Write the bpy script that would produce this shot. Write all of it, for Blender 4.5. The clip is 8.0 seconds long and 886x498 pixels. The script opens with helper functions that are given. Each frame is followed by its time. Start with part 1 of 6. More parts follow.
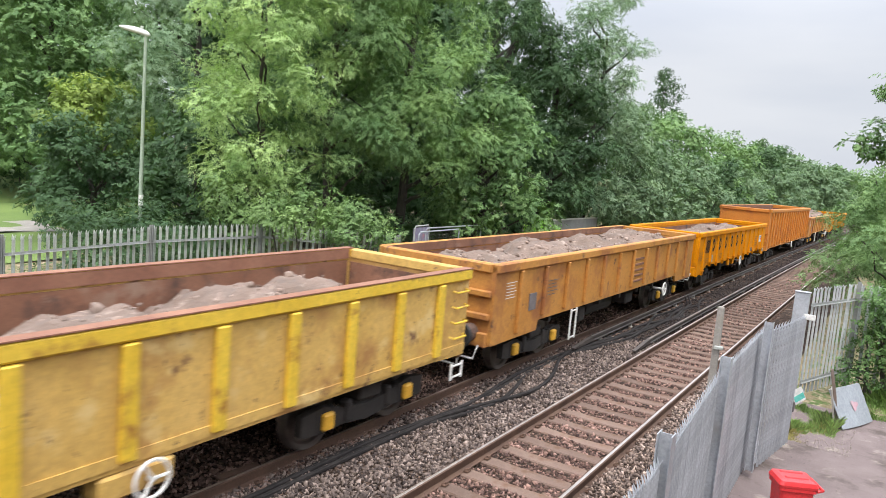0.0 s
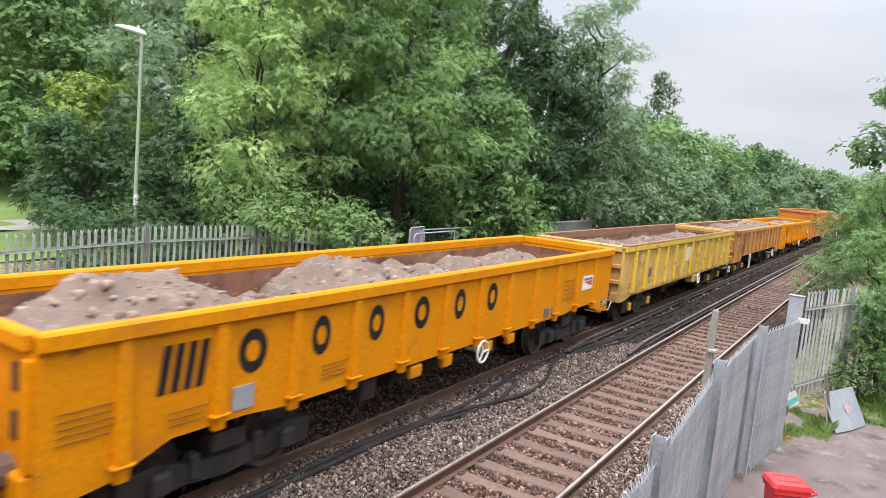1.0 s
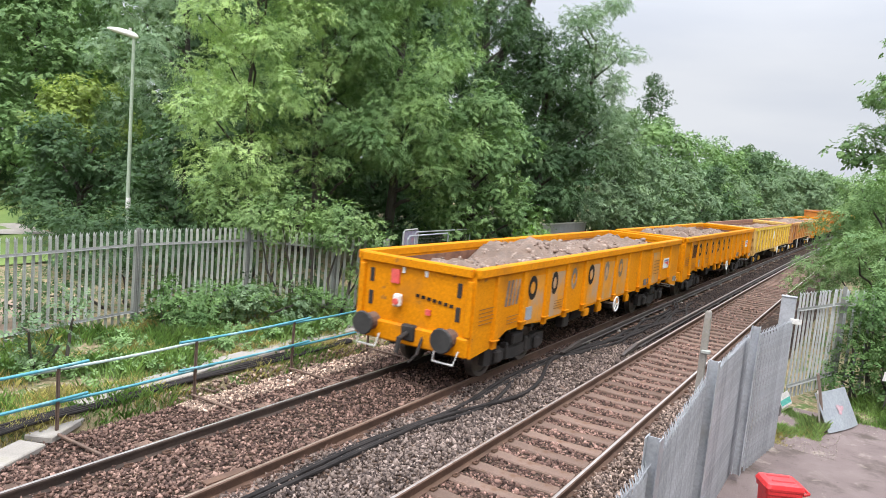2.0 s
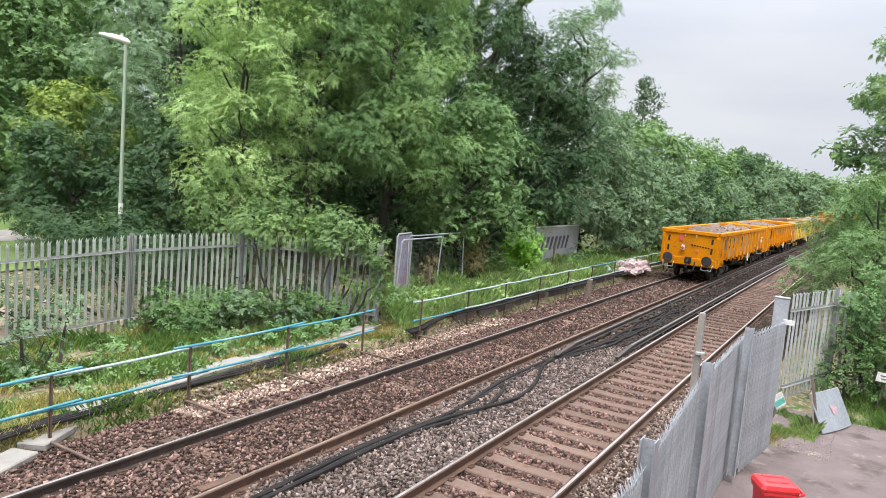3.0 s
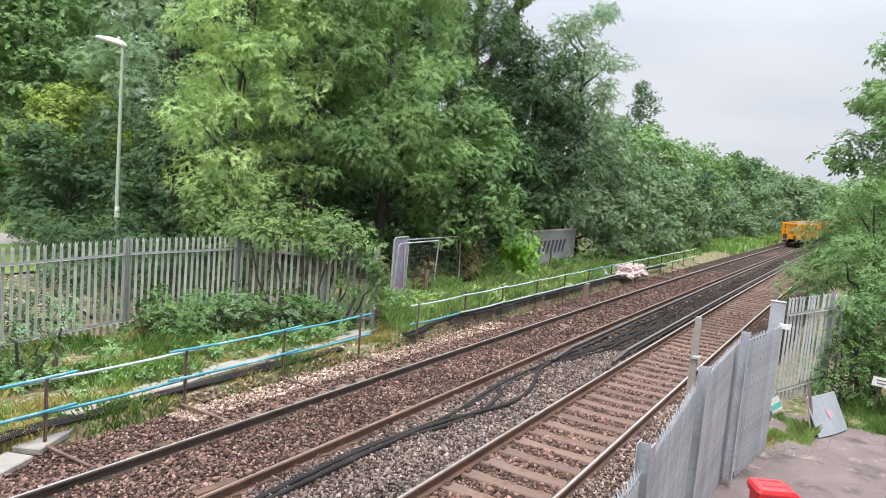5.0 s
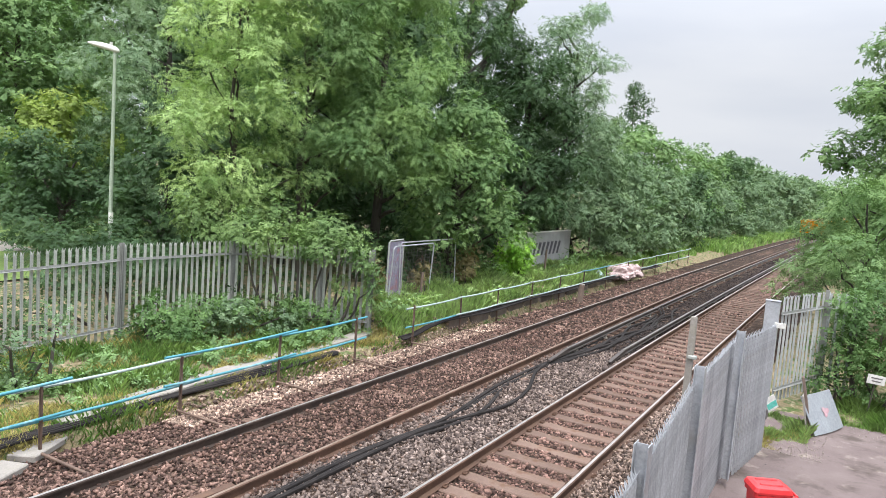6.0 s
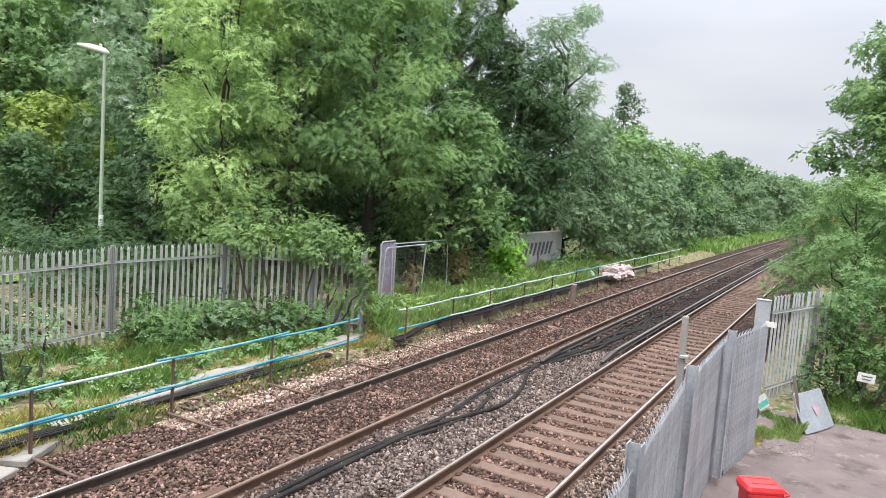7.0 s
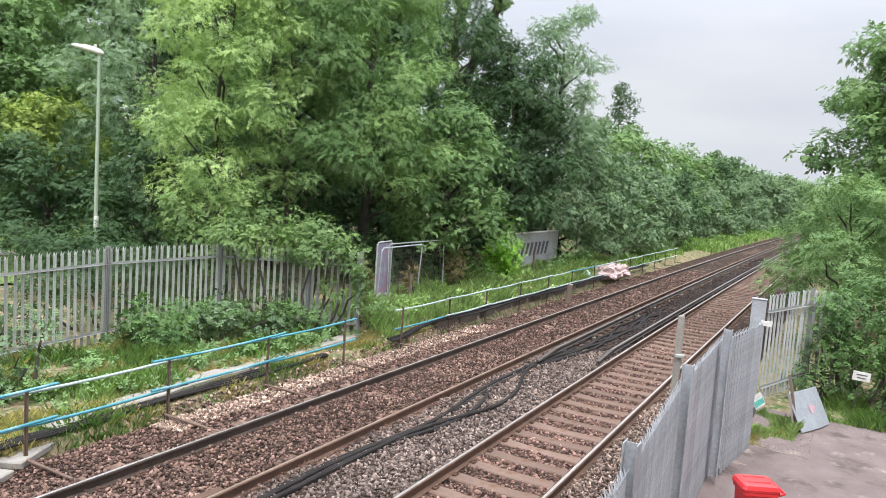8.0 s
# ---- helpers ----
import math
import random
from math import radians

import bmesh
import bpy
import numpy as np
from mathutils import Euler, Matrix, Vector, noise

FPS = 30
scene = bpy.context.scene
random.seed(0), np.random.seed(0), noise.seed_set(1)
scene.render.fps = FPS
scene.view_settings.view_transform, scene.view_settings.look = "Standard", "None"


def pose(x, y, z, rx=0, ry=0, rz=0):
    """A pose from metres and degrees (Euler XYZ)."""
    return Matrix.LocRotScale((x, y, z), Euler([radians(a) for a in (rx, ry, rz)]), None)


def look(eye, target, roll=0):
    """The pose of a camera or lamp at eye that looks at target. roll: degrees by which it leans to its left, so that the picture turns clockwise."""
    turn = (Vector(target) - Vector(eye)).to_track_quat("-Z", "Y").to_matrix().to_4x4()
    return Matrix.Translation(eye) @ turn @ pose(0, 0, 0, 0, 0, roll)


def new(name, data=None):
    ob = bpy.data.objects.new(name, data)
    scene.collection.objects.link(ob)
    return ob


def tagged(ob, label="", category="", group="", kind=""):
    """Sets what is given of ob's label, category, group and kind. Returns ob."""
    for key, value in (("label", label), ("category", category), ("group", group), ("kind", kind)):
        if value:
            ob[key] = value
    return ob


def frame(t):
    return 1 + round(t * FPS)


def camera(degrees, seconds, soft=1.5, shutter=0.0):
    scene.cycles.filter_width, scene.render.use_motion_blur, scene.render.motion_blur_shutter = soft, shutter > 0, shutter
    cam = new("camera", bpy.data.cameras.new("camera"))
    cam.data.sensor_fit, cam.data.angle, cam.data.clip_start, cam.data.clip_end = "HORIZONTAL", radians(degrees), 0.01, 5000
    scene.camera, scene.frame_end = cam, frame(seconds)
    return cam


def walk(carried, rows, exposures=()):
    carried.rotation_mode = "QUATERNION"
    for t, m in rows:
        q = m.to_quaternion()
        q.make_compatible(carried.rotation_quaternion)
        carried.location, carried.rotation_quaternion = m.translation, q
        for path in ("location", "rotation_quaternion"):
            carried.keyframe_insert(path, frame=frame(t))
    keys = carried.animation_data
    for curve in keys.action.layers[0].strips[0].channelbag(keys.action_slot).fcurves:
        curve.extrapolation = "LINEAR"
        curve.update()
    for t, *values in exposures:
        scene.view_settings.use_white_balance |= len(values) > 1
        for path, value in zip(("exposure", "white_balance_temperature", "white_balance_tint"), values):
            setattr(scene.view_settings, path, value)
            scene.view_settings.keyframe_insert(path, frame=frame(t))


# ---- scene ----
# camera: handheld on the spot, turning slowly
cam = camera(63.8, 8.0, soft=0.8, shutter=0.1)
EYE = (0.0, 0.0, 3.948)
TURNS = [(0, 31.79, 6.84, 4.89), (0.5, 31.48, 6.70, 5.24), (1, 31.44, 6.67, 5.29), (1.5, 31.18, 6.57, 5.18),
         (2.8, 30.56, 6.21, 5.00), (3, 30.48, 6.11, 4.79), (3.5, 30.18, 5.96, 4.58), (4, 30.15, 5.89, 4.86),
         (4.5, 30.29, 5.86, 5.00), (6, 29.87, 5.55, 4.34), (6.5, 29.57, 5.51, 4.10), (7, 29.24, 5.42, 4.13),
         (7.5, 29.00, 5.41, 4.09), (8, 28.93, 5.39, 3.99)]


def aim(yaw, pitch, roll):
    a, b = radians(yaw), radians(pitch)
    way = Vector((-math.sin(a) * math.cos(b), math.cos(a) * math.cos(b), -math.sin(b)))
    return look(EYE, Vector(EYE) + way * 10, roll)


walk(cam, [(t, aim(y, p, r)) for t, y, p, r in TURNS])

# ---- daylight under a closed cloud cover ----
world = bpy.data.worlds.new("overcast_sky")
scene.world = world
world.use_nodes = True
wn, wl = world.node_tree.nodes, world.node_tree.links
sky = wn.new("ShaderNodeTexSky")
sky.sky_type, sky.sun_disc = "NISHITA", False
sky.sun_elevation, sky.sun_rotation = radians(52), radians(150)
sky.dust_density, sky.air_density = 3.0, 1.0
wcoord = wn.new("ShaderNodeTexCoord")
wmap = wn.new("ShaderNodeMapping")
wmap.inputs["Scale"].default_value = (1.2, 1.2, 5.0)
wnoise = wn.new("ShaderNodeTexNoise")
wnoise.inputs["Scale"].default_value, wnoise.inputs["Detail"].default_value = 1.6, 5.0
wramp = wn.new("ShaderNodeValToRGB")
wramp.color_ramp.elements[0].position, wramp.color_ramp.elements[0].color = 0.34, (8.2, 8.7, 9.8, 1)
wramp.color_ramp.elements[1].position, wramp.color_ramp.elements[1].color = 0.66, (9.9, 10.2, 10.9, 1)
wmix = wn.new("ShaderNodeMix")
wmix.data_type = "RGBA"
wmix.inputs["Factor"].default_value = 0.9
wl.new(wcoord.outputs["Generated"], wmap.inputs["Vector"])
wl.new(wmap.outputs["Vector"], wnoise.inputs["Vector"])
wl.new(wnoise.outputs["Fac"], wramp.inputs["Fac"])
wl.new(sky.outputs["Color"], wmix.inputs[6])
wl.new(wramp.outputs["Color"], wmix.inputs[7])
background = wn["Background"]
# an overcast sky is several times brighter overhead than near the horizon
wsep = wn.new("ShaderNodeSeparateXYZ")
wl.new(wcoord.outputs["Generated"], wsep.inputs["Vector"])
wgrad = wn.new("ShaderNodeMapRange")
wgrad.interpolation_type = "SMOOTHSTEP"
wgrad.inputs["From Min"].default_value, wgrad.inputs["From Max"].default_value = 0.12, 1.0
wgrad.inputs["To Min"].default_value, wgrad.inputs["To Max"].default_value = 1.0, 5.2
wl.new(wsep.outputs["Z"], wgrad.inputs["Value"])
wmul = wn.new("ShaderNodeVectorMath")
wmul.operation = "SCALE"
wl.new(wmix.outputs[2], wmul.inputs[0])
wl.new(wgrad.outputs["Result"], wmul.inputs["Scale"])
wl.new(wmul.outputs["Vector"], background.inputs["Color"])
background.inputs["Strength"].default_value = 0.085

sun_data = bpy.data.lights.new("sun", "SUN")
sun_data.energy, sun_data.angle, sun_data.color = 2.3, radians(14), (1.0, 0.96, 0.9)
sun = new("sun", sun_data)
sun.matrix_world = look((0, 0, 60), (-14, 25, 0))
scene.view_settings.exposure = 0.0

# ---- materials ----


def ramp_node(nt, fac, stops):
    r = nt.nodes.new("ShaderNodeValToRGB")
    els = r.color_ramp.elements
    while len(els) < len(stops):
        els.new(0.5)
    for e, (p, c) in zip(els, stops):
        e.position, e.color = p, (*c, 1)
    nt.links.new(fac, r.inputs["Fac"])
    return r.outputs["Color"]


def blend(nt, fac, a, b, mode="MIX"):
    m = nt.nodes.new("ShaderNodeMix")
    m.data_type, m.blend_type = "RGBA", mode
    for sock, val in ((m.inputs["Factor"], fac), (m.inputs[6], a), (m.inputs[7], b)):
        if isinstance(val, (int, float)):
            sock.default_value = val
        elif isinstance(val, tuple):
            sock.default_value = (*val, 1)
        else:
            nt.links.new(val, sock)
    return m.outputs[2]


def noise_node(nt, vec, scale, detail=4, rough=0.6):
    n = nt.nodes.new("ShaderNodeTexNoise")
    n.inputs["Scale"].default_value, n.inputs["Detail"].default_value = scale, detail
    n.inputs["Roughness"].default_value = rough
    nt.links.new(vec, n.inputs["Vector"])
    return n.outputs["Fac"]


def surface(name, stops, scale=3.0, fine=40.0, rough=0.7, metal=0.0, bump=0.15, spots=None, islands=0.0, pieces=0.0,
            stretch=(1, 1, 1), through_light=0.0, spec=0.5, rough_var=0.1, tones=None):
    """stops: colours over a broad noise; spots: (colour, scale, low, high) patches; islands, pieces: spread of brightness
    from stone to stone or from object to object."""
    m = bpy.data.materials.new(name)
    m.use_nodes = True
    nt = m.node_tree
    b = nt.nodes["Principled BSDF"]
    tc = nt.nodes.new("ShaderNodeTexCoord")
    mp = nt.nodes.new("ShaderNodeMapping")
    mp.inputs["Scale"].default_value = stretch
    nt.links.new(tc.outputs["Object"], mp.inputs["Vector"])
    vec = mp.outputs["Vector"]
    big = noise_node(nt, vec, scale)
    col = ramp_node(nt, big, [(0.3 + 0.4 * i / max(1, len(stops) - 1), c) for i, c in enumerate(stops)])
    small = noise_node(nt, vec, fine, 5, 0.7)
    grain = ramp_node(nt, small, [(0.25, (0.72, 0.72, 0.72)), (0.75, (1.2, 1.2, 1.2))])
    col = blend(nt, 1.0, col, grain, "MULTIPLY")
    for colour, sc, lo, hi in spots or []:
        mask = noise_node(nt, vec, sc, 6, 0.65)
        mr = nt.nodes.new("ShaderNodeMapRange")
        mr.inputs["From Min"].default_value, mr.inputs["From Max"].default_value = lo, hi
        nt.links.new(mask, mr.inputs["Value"])
        col = blend(nt, mr.outputs["Result"], col, colour)
    if islands:
        g = nt.nodes.new("ShaderNodeNewGeometry")
        if tones:
            k = ramp_node(nt, g.outputs["Random Per Island"], tones)
        else:
            k = ramp_node(nt, g.outputs["Random Per Island"], [(0, (1 - islands,) * 3), (1, (1 + islands,) * 3)])
        col = blend(nt, 1.0, col, k, "MULTIPLY")
    if pieces:
        o = nt.nodes.new("ShaderNodeObjectInfo")
        k = ramp_node(nt, o.outputs["Random"], [(0, (1 - pieces,) * 3), (1, (1 + pieces,) * 3)])
        col = blend(nt, 1.0, col, k, "MULTIPLY")
    nt.links.new(col, b.inputs["Base Color"])
    rr = nt.nodes.new("ShaderNodeMapRange")
    rr.inputs["To Min"].default_value, rr.inputs["To Max"].default_value = max(0.05, rough - rough_var), min(1, rough + rough_var)
    nt.links.new(small, rr.inputs["Value"])
    nt.links.new(rr.outputs["Result"], b.inputs["Roughness"])
    b.inputs["Metallic"].default_value = metal
    b.inputs["Specular IOR Level"].default_value = spec
    if bump:
        bp = nt.nodes.new("ShaderNodeBump")
        bp.inputs["Strength"].default_value, bp.inputs["Distance"].default_value = bump, 0.02
        nt.links.new(small, bp.inputs["Height"])
        nt.links.new(bp.outputs["Normal"], b.inputs["Normal"])
    if through_light:
        tr = nt.nodes.new("ShaderNodeBsdfTranslucent")
        nt.links.new(blend(nt, 1.0, col, (1.2, 1.35, 0.75), "MULTIPLY"), tr.inputs["Color"])
        mx = nt.nodes.new("ShaderNodeMixShader")
        mx.inputs["Fac"].default_value = through_light
        nt.links.new(b.outputs["BSDF"], mx.inputs[1])
        nt.links.new(tr.outputs["BSDF"], mx.inputs[2])
        nt.links.new(mx.outputs["Shader"], nt.nodes["Material Output"].inputs["Surface"])
    return m


def leaf_mat(name, dark, light, spread=0.35, gloss=0.65, clear=0.2):
    return surface(name, [dark, light], scale=0.8, fine=3.0, rough=gloss, bump=0, islands=spread, through_light=clear, spec=0.3)


def stone_mat(name, stops, cell=18.0):
    """Loose stone chips: cells in relief, each with its own tone, gap shade painted at their edges."""
    m = surface(name, stops, scale=0.8, fine=60, rough=0.95, bump=0.0, spec=0.12)
    nt = m.node_tree
    b = nt.nodes["Principled BSDF"]
    tc = nt.nodes.new("ShaderNodeTexCoord")
    vo = nt.nodes.new("ShaderNodeTexVoronoi")
    vo.inputs["Scale"].default_value = cell
    nt.links.new(tc.outputs["Object"], vo.inputs["Vector"])
    sep = nt.nodes.new("ShaderNodeSeparateColor")
    nt.links.new(vo.outputs["Color"], sep.inputs["Color"])
    tone = ramp_node(nt, sep.outputs["Red"], [(0, (0.3, 0.29, 0.29)), (0.65, (1.0, 1.0, 1.0)), (0.9, (1.7, 1.65, 1.6)), (1, (2.8, 2.75, 2.7))])
    old = b.inputs["Base Color"].links[0].from_socket
    # shade in the gaps between chips, painted as darker cell edges
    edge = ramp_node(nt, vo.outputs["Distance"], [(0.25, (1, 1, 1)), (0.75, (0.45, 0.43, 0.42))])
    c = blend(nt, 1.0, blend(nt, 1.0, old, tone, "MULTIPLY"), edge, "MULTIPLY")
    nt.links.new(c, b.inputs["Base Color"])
    bp = nt.nodes.new("ShaderNodeBump")
    bp.invert = True
    bp.inputs["Strength"].default_value, bp.inputs["Distance"].default_value = 0.9, 0.04
    nt.links.new(vo.outputs["Distance"], bp.inputs["Height"])
    nt.links.new(bp.outputs["Normal"], b.inputs["Normal"])
    return m


# stone to stone: many dark and mid, a few pale
TONES = [(0.0, (0.25, 0.24, 0.25)), (0.3, (0.6, 0.58, 0.58)), (0.65, (1.05, 1.0, 0.97)), (0.88, (1.5, 1.45, 1.4)), (1.0, (2.2, 2.15, 2.1))]
M_EARTH = surface("verge_earth", [(0.154, 0.131, 0.070), (0.319, 0.242, 0.150)], 2.2, 45, 0.95, spec=0.15, bump=1.0,
                  spots=[((0.085, 0.13, 0.04), 3.5, 0.48, 0.58), ((0.34, 0.285, 0.19), 8, 0.52, 0.62), ((0.05, 0.05, 0.025), 14, 0.58, 0.66)])
M_LAWN = surface("lawn_grass", [(0.085, 0.145, 0.03), (0.15, 0.215, 0.05)], 0.4, 30, 0.95, bump=0.5)
# bed colour kept low so gaps between loose stones look shaded
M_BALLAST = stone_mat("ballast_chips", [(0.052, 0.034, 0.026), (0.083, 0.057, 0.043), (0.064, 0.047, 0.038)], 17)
M_STONE_BROWN = surface("ballast_stone_brown", [(0.127, 0.081, 0.067), (0.212, 0.142, 0.118)], 0.6, 50, 0.9, islands=0.7, bump=0.3, tones=TONES, spec=0.15)
M_STONE_GREY = surface("ballast_stone_grey", [(0.132, 0.105, 0.093), (0.22, 0.178, 0.158)], 0.6, 50, 0.9, islands=0.6, bump=0.3, tones=TONES, spec=0.15)
M_STONE_PALE = surface("ballast_stone_pale", [(0.28, 0.21, 0.165), (0.42, 0.325, 0.26)], 0.6, 50, 0.9, islands=0.6, bump=0.3, tones=TONES, spec=0.15)
M_STONE_SHOULDER = surface("ballast_stone_shoulder", [(0.2, 0.152, 0.127), (0.3, 0.235, 0.2)], 0.6, 50, 0.9, islands=0.6, bump=0.3, tones=TONES, spec=0.15)
M_STONE_WARM = surface("ballast_stone_warm", [(0.14, 0.086, 0.071), (0.222, 0.143, 0.12)], 0.6, 50, 0.9, islands=0.7, bump=0.3, tones=TONES, spec=0.15)
M_STONE_DARK = surface("ballast_stone_dark", [(0.035, 0.029, 0.028), (0.065, 0.053, 0.05)], 0.6, 50, 0.9, islands=0.5, bump=0.3, spec=0.15)
M_GRIT = surface("pale_grit", [(0.300, 0.247, 0.210), (0.390, 0.338, 0.292)], 2, 40, 0.9, islands=0.25, bump=0.2)
M_TARMAC = surface("car_park_tarmac", [(0.152, 0.117, 0.112), (0.220, 0.176, 0.168)], 0.9, 90, 0.95, spec=0.15, bump=0.35,
                   spots=[((0.10, 0.08, 0.07), 1.1, 0.54, 0.66), ((0.30, 0.255, 0.22), 2.5, 0.58, 0.7), ((0.07, 0.06, 0.055), 16, 0.64, 0.7), ((0.36, 0.33, 0.3), 22, 0.68, 0.74)])
M_SLEEPER = surface("sleeper_concrete", [(0.125, 0.082, 0.064), (0.195, 0.137, 0.11)], 2.0, 45, 0.9, spec=0.15, pieces=0.22,
                    spots=[((0.13, 0.075, 0.05), 4, 0.52, 0.68)])
M_SLEEPER_OLD = surface("sleeper_stained", [(0.15, 0.09, 0.065), (0.22, 0.15, 0.12)], 2.0, 45, 0.9, spec=0.15, pieces=0.25,
                        spots=[((0.09, 0.06, 0.045), 4, 0.45, 0.65)])
M_RAIL_SIDE = surface("rail_rust", [(0.075, 0.04, 0.027), (0.13, 0.072, 0.046)], 2, 30, 0.8, bump=0.25)
# darker copy of the rail rust: shadow on the far left rail, as colour
M_RAIL_SHADED = surface("rail_rust_shaded", [(0.036, 0.025, 0.02), (0.075, 0.05, 0.038)], 2, 30, 0.85, bump=0.25)
M_RAIL_TOP = surface("rail_polished", [(0.42, 0.385, 0.36), (0.58, 0.545, 0.52)], 1.5, 20, 0.45, metal=1.0, bump=0.0, stretch=(4, 0.3, 1))
M_RAIL_DULL = surface("rail_dull_head", [(0.23, 0.16, 0.12), (0.33, 0.25, 0.2)], 1.5, 20, 0.5, metal=0.6, bump=0.05)
M_THIRD = surface("conductor_steel", [(0.045, 0.036, 0.033), (0.085, 0.068, 0.06)], 2, 20, 0.6, bump=0.2)
M_THIRD_TOP = surface("conductor_head", [(0.26, 0.24, 0.22), (0.36, 0.335, 0.32)], 2, 20, 0.4, metal=0.9, bump=0.05)
M_CABLE = surface("black_cable_sheath", [(0.016, 0.014, 0.014), (0.036, 0.031, 0.029)], 3, 20, 0.85, bump=0.1, spec=0.2)
M_GALV = surface("galvanised_steel", [(0.34, 0.358, 0.385), (0.47, 0.49, 0.52)], 2.5, 25, 0.5, metal=0.35, bump=0.06, pieces=0.12,
                 spots=[((0.32, 0.32, 0.31), 2, 0.58, 0.72)])
M_GALV_OLD = surface("weathered_galvanised_steel", [(0.40, 0.415, 0.385), (0.53, 0.545, 0.505)], 1.2, 25, 0.6, metal=0.2, bump=0.05, pieces=0.16,
                     spots=[((0.24, 0.2, 0.16), 2, 0.6, 0.8)])
# lighter copy of the galvanised steel: makes up for light the trees block
M_GALV_LIT = surface("lit_galvanised_steel", [(0.45, 0.47, 0.48), (0.58, 0.60, 0.61)], 2.0, 25, 0.5, metal=0.25, bump=0.05, pieces=0.1)
# grey posts; on the rails the darker grey paints their shadow
M_POST = surface("grey_and_shaded_fence_steel", [(0.22, 0.225, 0.215), (0.31, 0.315, 0.3)], 1.5, 25, 0.6, metal=0.2, bump=0.05)
M_IRON = surface("rusty_angle_iron", [(0.10, 0.065, 0.05), (0.17, 0.11, 0.08)], 4, 40, 0.8, bump=0.2)
M_PIPE_BLUE = surface("blue_plastic_pipe", [(0.045, 0.235, 0.29), (0.09, 0.31, 0.37)], 1.2, 20, 0.45, bump=0.02,
                      spots=[((0.35, 0.5, 0.55), 2.0, 0.55, 0.75)])
M_PIPE_PALE = surface("faded_pale_pipe", [(0.32, 0.41, 0.39), (0.45, 0.52, 0.49)], 1.2, 20, 0.5, bump=0.02,
                      spots=[((0.2, 0.42, 0.48), 1.5, 0.55, 0.72)])
M_CONC = surface("pale_concrete", [(0.238, 0.217, 0.193), (0.328, 0.303, 0.271)], 2, 40, 0.9, bump=0.2, spots=[((0.25, 0.23, 0.18), 3, 0.55, 0.7)])
M_SOIL = surface("bare_reddish_soil", [(0.22, 0.15, 0.105), (0.31, 0.23, 0.17)], 1.0, 30, 0.95, bump=0.4, spots=[((0.12, 0.13, 0.06), 1.5, 0.52, 0.66)])
M_CONC_DARK = surface("dark_stained_concrete", [(0.11, 0.09, 0.075), (0.21, 0.175, 0.145)], 2, 30, 0.9, bump=0.3)
M_WOOD_DARK = surface("weathered_timber", [(0.12, 0.085, 0.07), (0.2, 0.15, 0.12)], 3, 30, 0.9, bump=0.3, stretch=(1, 1, 0.2))
M_BARK = surface("bark", [(0.028, 0.025, 0.02), (0.07, 0.06, 0.047)], 3, 20, 0.95, bump=0.6, stretch=(1, 1, 0.25))
M_LAMP_POLE = surface("green_painted_column", [(0.29, 0.36, 0.27), (0.36, 0.42, 0.33)], 2, 25, 0.6, bump=0.05)
M_LAMP_HEAD = surface("pale_lantern_plastic", [(0.62, 0.63, 0.58), (0.72, 0.72, 0.68)], 3, 25, 0.4, bump=0.02)
M_RED = surface("red_plastic", [(0.62, 0.025, 0.03), (0.72, 0.045, 0.05)], 2, 30, 0.4, bump=0.03, spots=[((0.45, 0.03, 0.03), 3, 0.6, 0.75)])
M_BLACK = surface("black_rubber", [(0.02, 0.02, 0.02), (0.04, 0.038, 0.036)], 3, 30, 0.7, bump=0.1)
M_WHITE = surface("white_paint", [(0.66, 0.65, 0.62), (0.78, 0.77, 0.74)], 3, 25, 0.5, bump=0.02)
M_PLATE_GREY = surface("grey_sheet_metal", [(0.27, 0.29, 0.315), (0.36, 0.385, 0.41)], 2, 25, 0.5, metal=0.2, bump=0.05)
M_PINK_MARK = surface("pink_spray_paint", [(0.5, 0.28, 0.31), (0.42, 0.32, 0.345)], 6, 30, 0.7, bump=0)
M_BAG = surface("pink_rubble_sack", [(0.46, 0.34, 0.33), (0.6, 0.48, 0.47)], 3, 18, 0.6, bump=0.4, spots=[((0.4, 0.22, 0.2), 3, 0.56, 0.7)])
M_GREEN_PLATE = surface("green_sign_band", [(0.1, 0.5, 0.42), (0.15, 0.55, 0.47)], 3, 25, 0.5, bump=0)
M_GRAFF_BOARD = surface("grey_hoarding", [(0.32, 0.31, 0.32), (0.42, 0.41, 0.42)], 1.5, 25, 0.7, bump=0.05)
M_GRAFF_DARK = surface("dark_spray_paint", [(0.05, 0.045, 0.06), (0.1, 0.09, 0.11)], 5, 25, 0.7, bump=0)
M_GRAFF_PURPLE = surface("mixed_spray_paint", [(0.34, 0.16, 0.18), (0.24, 0.22, 0.31), (0.36, 0.35, 0.37)], 3.2, 15, 0.7, bump=0)

